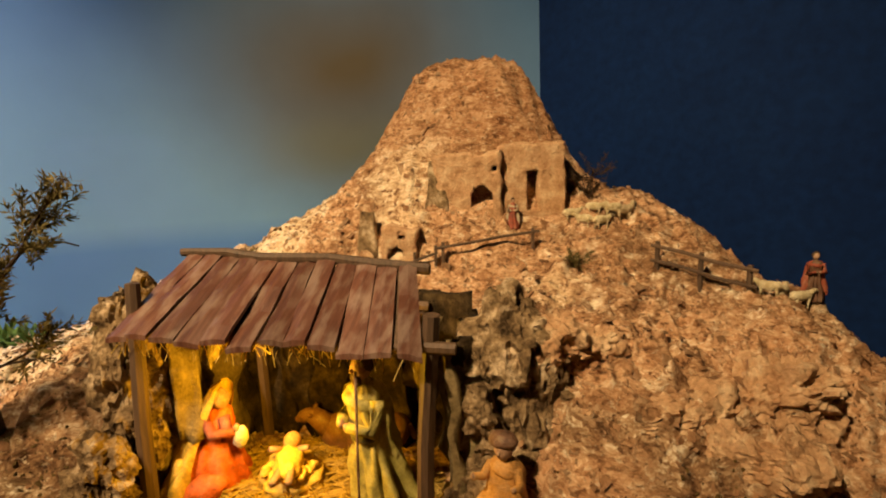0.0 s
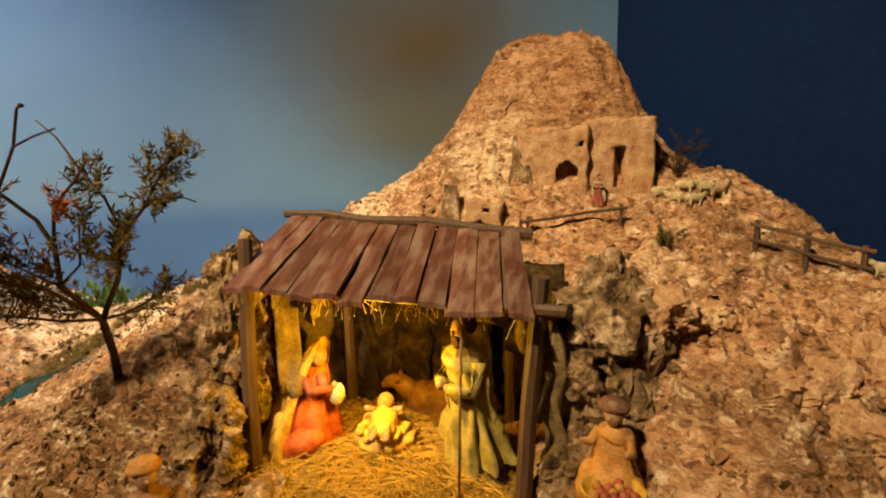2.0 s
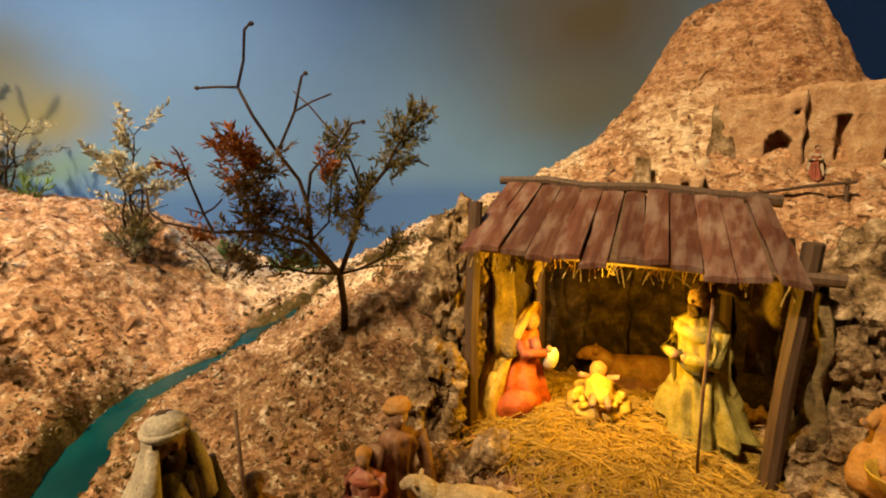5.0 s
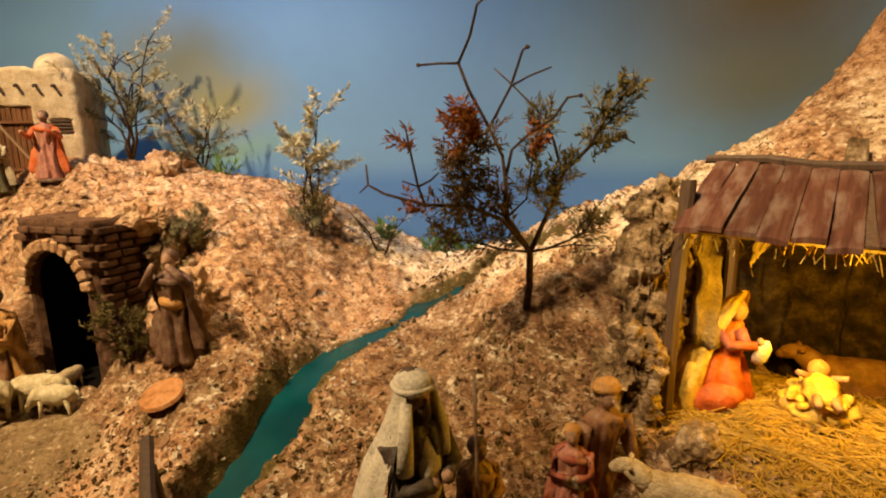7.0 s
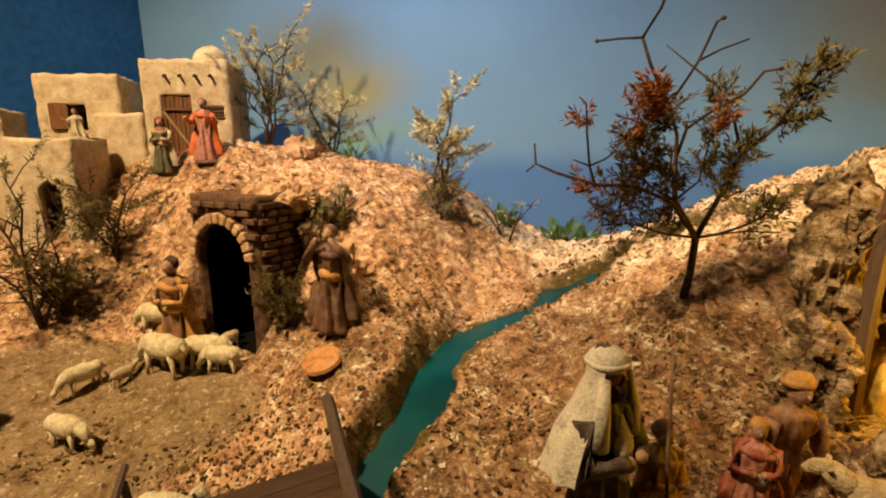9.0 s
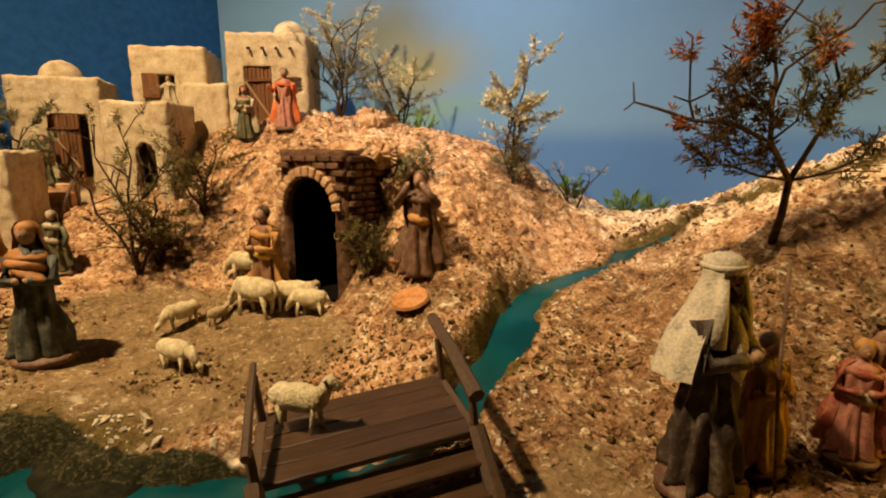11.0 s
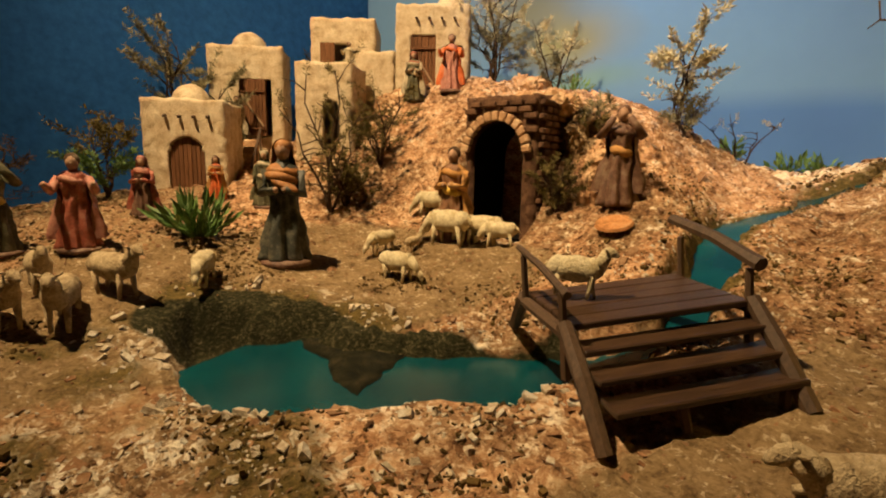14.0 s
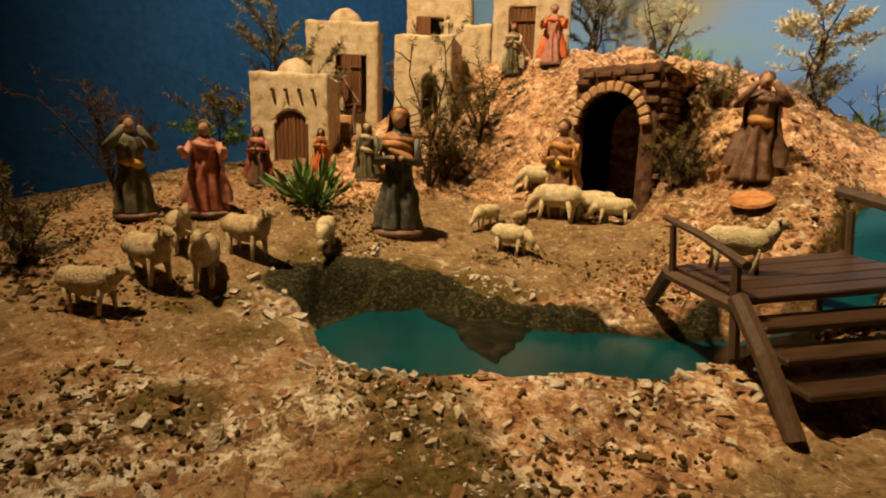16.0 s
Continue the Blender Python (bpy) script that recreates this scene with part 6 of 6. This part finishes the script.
figurine("seated figurine in ochre shawl with a basket", (0.087, 0.478), 0.092, -110, OCHRE, OCHRE, None, BROWN, "out", None, True, None, False, -0.02, BROWN)
# inside the stall
kneeling_woman()
figurine("bearded figurine in yellow-green mantle with staff", (-0.048, 0.522), 0.172, -125, PALE_YELLOW, PALE_YELLOW, None, DARK_HAIR, "folded", OLIVE, False, None, True, -0.05, None, 0.24, 1.08, True)
# at the upper houses
figurine("woman figurine in pink and orange robes at the stick door", (-1.232, 0.178), 0.122, -35, PINK, ORANGE, None, BROWN, "out", None)
figurine("seated figurine in green and white robes at the wall", (-1.282, 0.112, 1.268), 0.105, -30, OLIVE, CREAM, RED, DARK_HAIR, "folded", CREAM, False, None)
figurine("small cream figurine leaning at the shuttered window", (-1.352, -0.012, 1.323), 0.066, -35, CREAM, CREAM, None, DARK_HAIR, "out", None, False, None)
figurine("small cream and olive figurine on the steps of the tall house", (-1.522, -0.222, 1.176), 0.100, -25, OLIVE, CREAM, None, DARK_HAIR, "folded", CREAM, False, None)
# far up the mountain
figurine("tiny red-robed figurine at the ruin's doorway", (0.062, 0.842), 0.046, -90, RED, CREAM, None, DARK_HAIR, "folded", None, False, None)
figurine("tiny shepherd figurine in red at the hill's edge", (0.418, 0.738), 0.058, -90, BROWN, RED, None, DARK_HAIR, "folded", None, False, None)


def infant():
    c = Cast()
    c.shell([(0, 0.026, 0, 0), (0.012, 0.031, 0, 0), (0.024, 0.033, 0, 0), (0.028, 0.026, 0, 0)], YELLOW, 0.10, 8)
    for i in range(26):
        a, r = i * 2.4, 0.006 * math.sqrt(i)
        c.egg((0.85 * r * math.cos(a), 0.85 * r * math.sin(a) * 0.9, 0.030 + 0.006 * random.random()), (0.0055, 0.006, 0.0035), YELLOW, (random.uniform(-30, 30), random.uniform(-30, 30), 0), 2, 0.004, 150)
    c.egg((0, -0.002, 0.042), (0.015, 0.022, 0.011), YELLOW, sub=3, lump=0.005, scale=110)
    c.egg((0, 0.020, 0.049), (0.0095, 0.0095, 0.010), OCHRE)
    for s in (-1, 1):
        c.rod([(s * 0.010, 0.010, 0.047), (s * 0.020, 0.004, 0.054)], [0.004, 0.003], SKIN, 6)
        c.rod([(s * 0.006, -0.016, 0.044), (s * 0.008, -0.034, 0.048)], [0.005, 0.0035], SKIN, 6)
    return c.done("cradle_figurine", "swaddled infant figurine lying in a straw cradle", "figurine", (-0.146, 0.528, land_at_fast(-0.146, 0.528) + 0.006), 15, "", 16)


infant()
sheep("lying brown ox figurine in the straw", (-0.105, 0.628), 0.125, 190, WARM_BROWN, "level", True, "stable animals")
flock = [((-1.010, -0.080), 0.060, -70, "down"), ((-0.886, -0.110), 0.064, 30, "down"), ((-1.022, 0.022), 0.070, 215, "down"),
         ((-0.950, 0.012), 0.088, 205, "down"), ((-0.928, 0.064), 0.076, 225, "down"), ((-0.890, 0.072), 0.062, 222, "down"),
         ((-0.932, -0.354), 0.062, -20, "down")]
for p, ln, turn, head in flock:
    sheep("cream painted sheep grazing on the sand", p, ln, turn, None, head)
sheep("small grey-brown lamb on the sand", (-0.985, -0.036), 0.040, 120, M_GREY_WOOL)
sheep("dark-faced sheep at the tunnel mouth", (-0.958, 0.100), 0.050, -60, M_GREY_WOOL, "up")
sheep("cream sheep standing on the footbridge", (-0.590, -0.062, 1.0075), 0.060, 40, None, "up")
for p, ln, turn, head in [((-0.856, -0.592), 0.068, 60, "level"), ((-0.892, -0.546), 0.078, 35, "up"), ((-0.885, -0.492), 0.080, -5, "up"), ((-0.926, -0.448), 0.076, 40, "up"), ((-0.958, -0.520), 0.068, 15, "up")]:
    sheep("grey-cream painted sheep standing in the flock", p, ln, turn, M_GREY_WOOL, head)
sheep("grey-cream lying sheep before the stable", (-0.212, 0.352, 1.020), 0.092, 195, M_GREY_WOOL, "level", True)
sheep("brown-grey lying animal on the sand by the steps", (-0.352, -0.052), 0.092, 235, M_GREY_WOOL, "level", True)
for p, turn in [((0.148, 0.872), 20), ((0.165, 0.850), 140), ((0.182, 0.880), -20), ((0.205, 0.862), 200), ((0.190, 0.845), 30), ((0.372, 0.738), 150), ((0.400, 0.725), 20), ((0.390, 0.748), 60)]:
    sheep("tiny cream sheep on the hilltop", p, 0.030, turn)

sheep("tiny dark goat standing with raised head on the hilltop", (0.222, 0.872), 0.036, 30, M_GREY_WOOL, "up")

# ---- small things on the ground ----
disc = bmesh.new()
bmesh.ops.create_cone(disc, cap_ends=True, segments=22, radius1=0.026, radius2=0.024, depth=0.004)
disc_ob = part("stone_disc", disc, painted("painted_orange_clay", (0.55, 0.25, 0.09), 0.6), None, "round orange clay disc in the gravel")
disc_ob.matrix_world = Matrix.Translation((-0.724, 0.140, land_at_fast(-0.724, 0.140) + 0.003)) @ slope_at(-0.724, 0.140).lerp(Vector((0, 0, 1)), 0.5).to_track_quat("Z", "Y").to_matrix().to_4x4()
tagged(disc_ob, category="disc")

def fruit_basket(at):
    ob = thing("basket", "shallow woven brown basket of fruit in the seated figure's lap", "basket", at)
    bowl = bmesh.new()
    profile = [(0.004, 0.0), (0.016, 0.0), (0.021, 0.005), (0.0245, 0.012), (0.0255, 0.0135), (0.0245, 0.0145), (0.0225, 0.012), (0.018, 0.005), (0.004, 0.004)]
    rings = [[bowl.verts.new((r * (1 + 0.02 * math.sin(i * 9)) * math.cos(i * math.pi / 14), 0.85 * r * math.sin(i * math.pi / 14), z + (0.0006 if i % 2 else 0))) for i in range(28)] for r, z in profile]
    for p, q in zip(rings, rings[1:]):
        for i in range(28):
            bowl.faces.new((p[i], p[(i + 1) % 28], q[(i + 1) % 28], q[i]))
    bowl.faces.new(rings[0][::-1])
    bowl.faces.new(rings[-1])
    part("bowl", bowl, M_STRAW, ob, "woven straw bowl", True)
    for i in range(14):
        a, r = i * 2.4, 0.0045 * math.sqrt(i)
        f = bmesh.new()
        blob(f, (r * math.cos(a), 0.85 * r * math.sin(a), 0.0105 + 0.0015 * (i % 2)), (0.0042, 0.0042, 0.0038), (0, 0, 0), 2, 0.0004, 90)
        part("fruit", f, RED if i % 3 else OCHRE, ob, "", True)
    return ob


fruit_basket((0.087, 0.446, land_at(0.087, 0.478) + 0.018))


def stone_steps():
    ob = thing("stone_steps", "rough steps with a log rail up to the tall house", "steps", (-1.479, -0.2415, 1.090), 68)
    for i in range(6):
        part("step", box_bm((0.065, 0.022, 0.020 + 0.016 * i), (0.012, 0.014 * i - 0.02, (0.020 + 0.016 * i) / 2 - 0.012), 0.003, None, 0.002), M_RUIN, ob)
    for x in (-0.024, 0.05):
        part("rail", rod_bm([(x, -0.05, 0.025), (x, 0.06, 0.115)], [0.0028, 0.0028], 6, None, 0.0006), M_LOG, ob)
        for y in (-0.04, 0.01, 0.055):
            part("rail_post", rod_bm([(x, y, -0.012), (x, y, 0.034 + 0.82 * (y + 0.04))], [0.0026, 0.0026], 6), M_LOG, ob)
    return ob


stone_steps()


def crumbs(name, label, count, size, mat, seed, keep, flat=0.35, lie=0.28):
    """Loose flakes over the ground, each a small uneven block."""
    rng = np.random.RandomState(seed)
    corner = np.array([(x, y, z) for x in (-1, 1) for y in (-1, 1) for z in (-1, 1)], float)
    quads = np.array([(0, 1, 3, 2), (4, 6, 7, 5), (0, 4, 5, 1), (2, 3, 7, 6), (0, 2, 6, 4), (1, 5, 7, 3)])
    xs, ys = rng.uniform(-1.45, 0.5, count * 4), rng.uniform(-0.85, 1.08, count * 4)
    ok = rng.uniform(0, 1, count * 4) < keep(xs, ys)
    xs, ys = xs[ok][:count], ys[ok][:count]
    zs = land(xs, ys)
    d = 0.008
    gx, gy = (land(xs + d, ys, False) - land(xs - d, ys, False)) / (2 * d), (land(xs, ys + d, False) - land(xs, ys - d, False)) / (2 * d)
    verts, faces = [], []
    for x, y, z, sx, sy in zip(xs, ys, zs, gx, gy):
        n = Vector((-sx, -sy, 1)).normalized() + Vector(rng.normal(0, lie, 3))
        rot = np.array(n.to_track_quat("Z", "Y").to_matrix() @ Euler((0, 0, rng.uniform(0, 6.28))).to_matrix())
        s = size * (0.35 + rng.gamma(2.0, 0.35))
        dims = np.array([s * rng.uniform(0.8, 1.5), s * rng.uniform(0.4, 0.9), s * flat * rng.uniform(0.5, 1.3)]) * 0.5
        p = (corner * (1 + rng.uniform(-0.35, 0.2, (8, 3)))) * dims
        p = p @ rot.T + np.array([x, y, z + dims[2] * 0.3])
        b = len(verts)
        verts += p.tolist()
        faces += (quads + b).tolist()
    me = bpy.data.meshes.new(name)
    me.from_pydata(verts, [], faces)
    me.materials.append(mat)
    return tagged(new(name, me), label, "gravel", kind="stuff")


def on_slopes(x, y):
    z = land(x, y, False)
    d, level, half = stream_at(x, y)
    stall_floor = (np.abs(x + 0.125) < 0.16) & (np.abs(y - 0.55) < 0.12)
    plain = ease(1.04, 1.0, z) * ease(-0.72, -0.80, x)
    sand = ease(-0.52, -0.44, x) * ease(0.22, 0.12, y)
    return (1 - muddy(x, y)) * np.where((d < half + 0.02) | stall_floor, 0.0, 1.0) * (1 - 0.93 * np.maximum(plain, sand)) * (1 - 0.7 * ease(-0.95, -0.85, x) * ease(0.0, -0.12, y))


def by_water(x, y):
    d, level, half = stream_at(x, y)
    near = ease(half + 0.10, half + 0.03, d) * np.where(d < half + 0.018, 0, 1)
    near = near * (1 - muddy(x, y))
    front = ease(-0.80, -0.70, x) * ease(-0.15, -0.3, y) * ease(-0.42, -0.5, x)
    return np.clip(0.75 * near + 0.75 * front, 0, 1) * (0.06 + 0.94 * ease(-0.05, 0.25, ripple(x, y, 26, 3.0)))


def mossy_patches(x, y):
    d, level, half = stream_at(x, y)
    z = land(x, y, False)
    patch = ease(0.0, 0.4, ripple(x, y, 17, 7.0))
    bank = ease(half + 0.07, half + 0.03, d) * ease(-0.1, 0.2, y) * 0.7
    high = ease(1.16, 1.08, z)
    shade = ease(-0.52, -0.42, x) * ease(0.0, -0.12, x) * ease(0.50, 0.42, y) * ease(0.10, 0.20, y)
    bank = bank + 0.6 * shade * ease(-0.3, 0.1, ripple(x, y, 24, 2.0))
    return np.where(d < half + 0.02, 0.0, np.clip(patch * high + bank, 0, 1)) * (1 - muddy(x, y))


crumbs("cork_crumbs", "crumbled tan and brown cork over the slopes", 30000, 0.0046, M_CHIP, 11, on_slopes, 0.13, 0.26)
crumbs("moss_crumbs", "dark brown-olive moss tufts on the ground", 26000, 0.0024, M_MOSS, 14, mossy_patches, 0.9)
crumbs("pale_gravel", "pale crumbled gravel along the water", 24000, 0.0026, M_PALE_CHIP, 12, by_water, 0.35, 0.35)
crumbs("fine_crumbs", "fine cork dust and crumbs on the ground", 14000, 0.0022, M_CHIP, 13, lambda x, y: (1 - muddy(x, y)) * np.where(stream_at(x, y)[0] < stream_at(x, y)[2] + 0.015, 0.0, 0.9), 0.6)


def near_shore(x, y):
    d, level, half = stream_at(x, y)
    shore = ease(half + 0.11, half + 0.02, d) * np.where(d < half + 0.012, 0, 1) * ease(0.05, -0.1, y)
    front = ease(-0.82, -0.68, x) * ease(-0.10, -0.25, y) * ease(-0.62, -0.45, y)
    return np.clip(shore + 0.5 * front, 0, 1) * (1 - muddy(x, y)) * (0.1 + 0.9 * ease(-0.1, 0.2, ripple(x, y, 31, 5.0)))


crumbs("crust_lumps", "rounded pale crusty lumps along the pond's shore", 4200, 0.0062, M_CRUST, 17, near_shore, 0.65, 0.45)
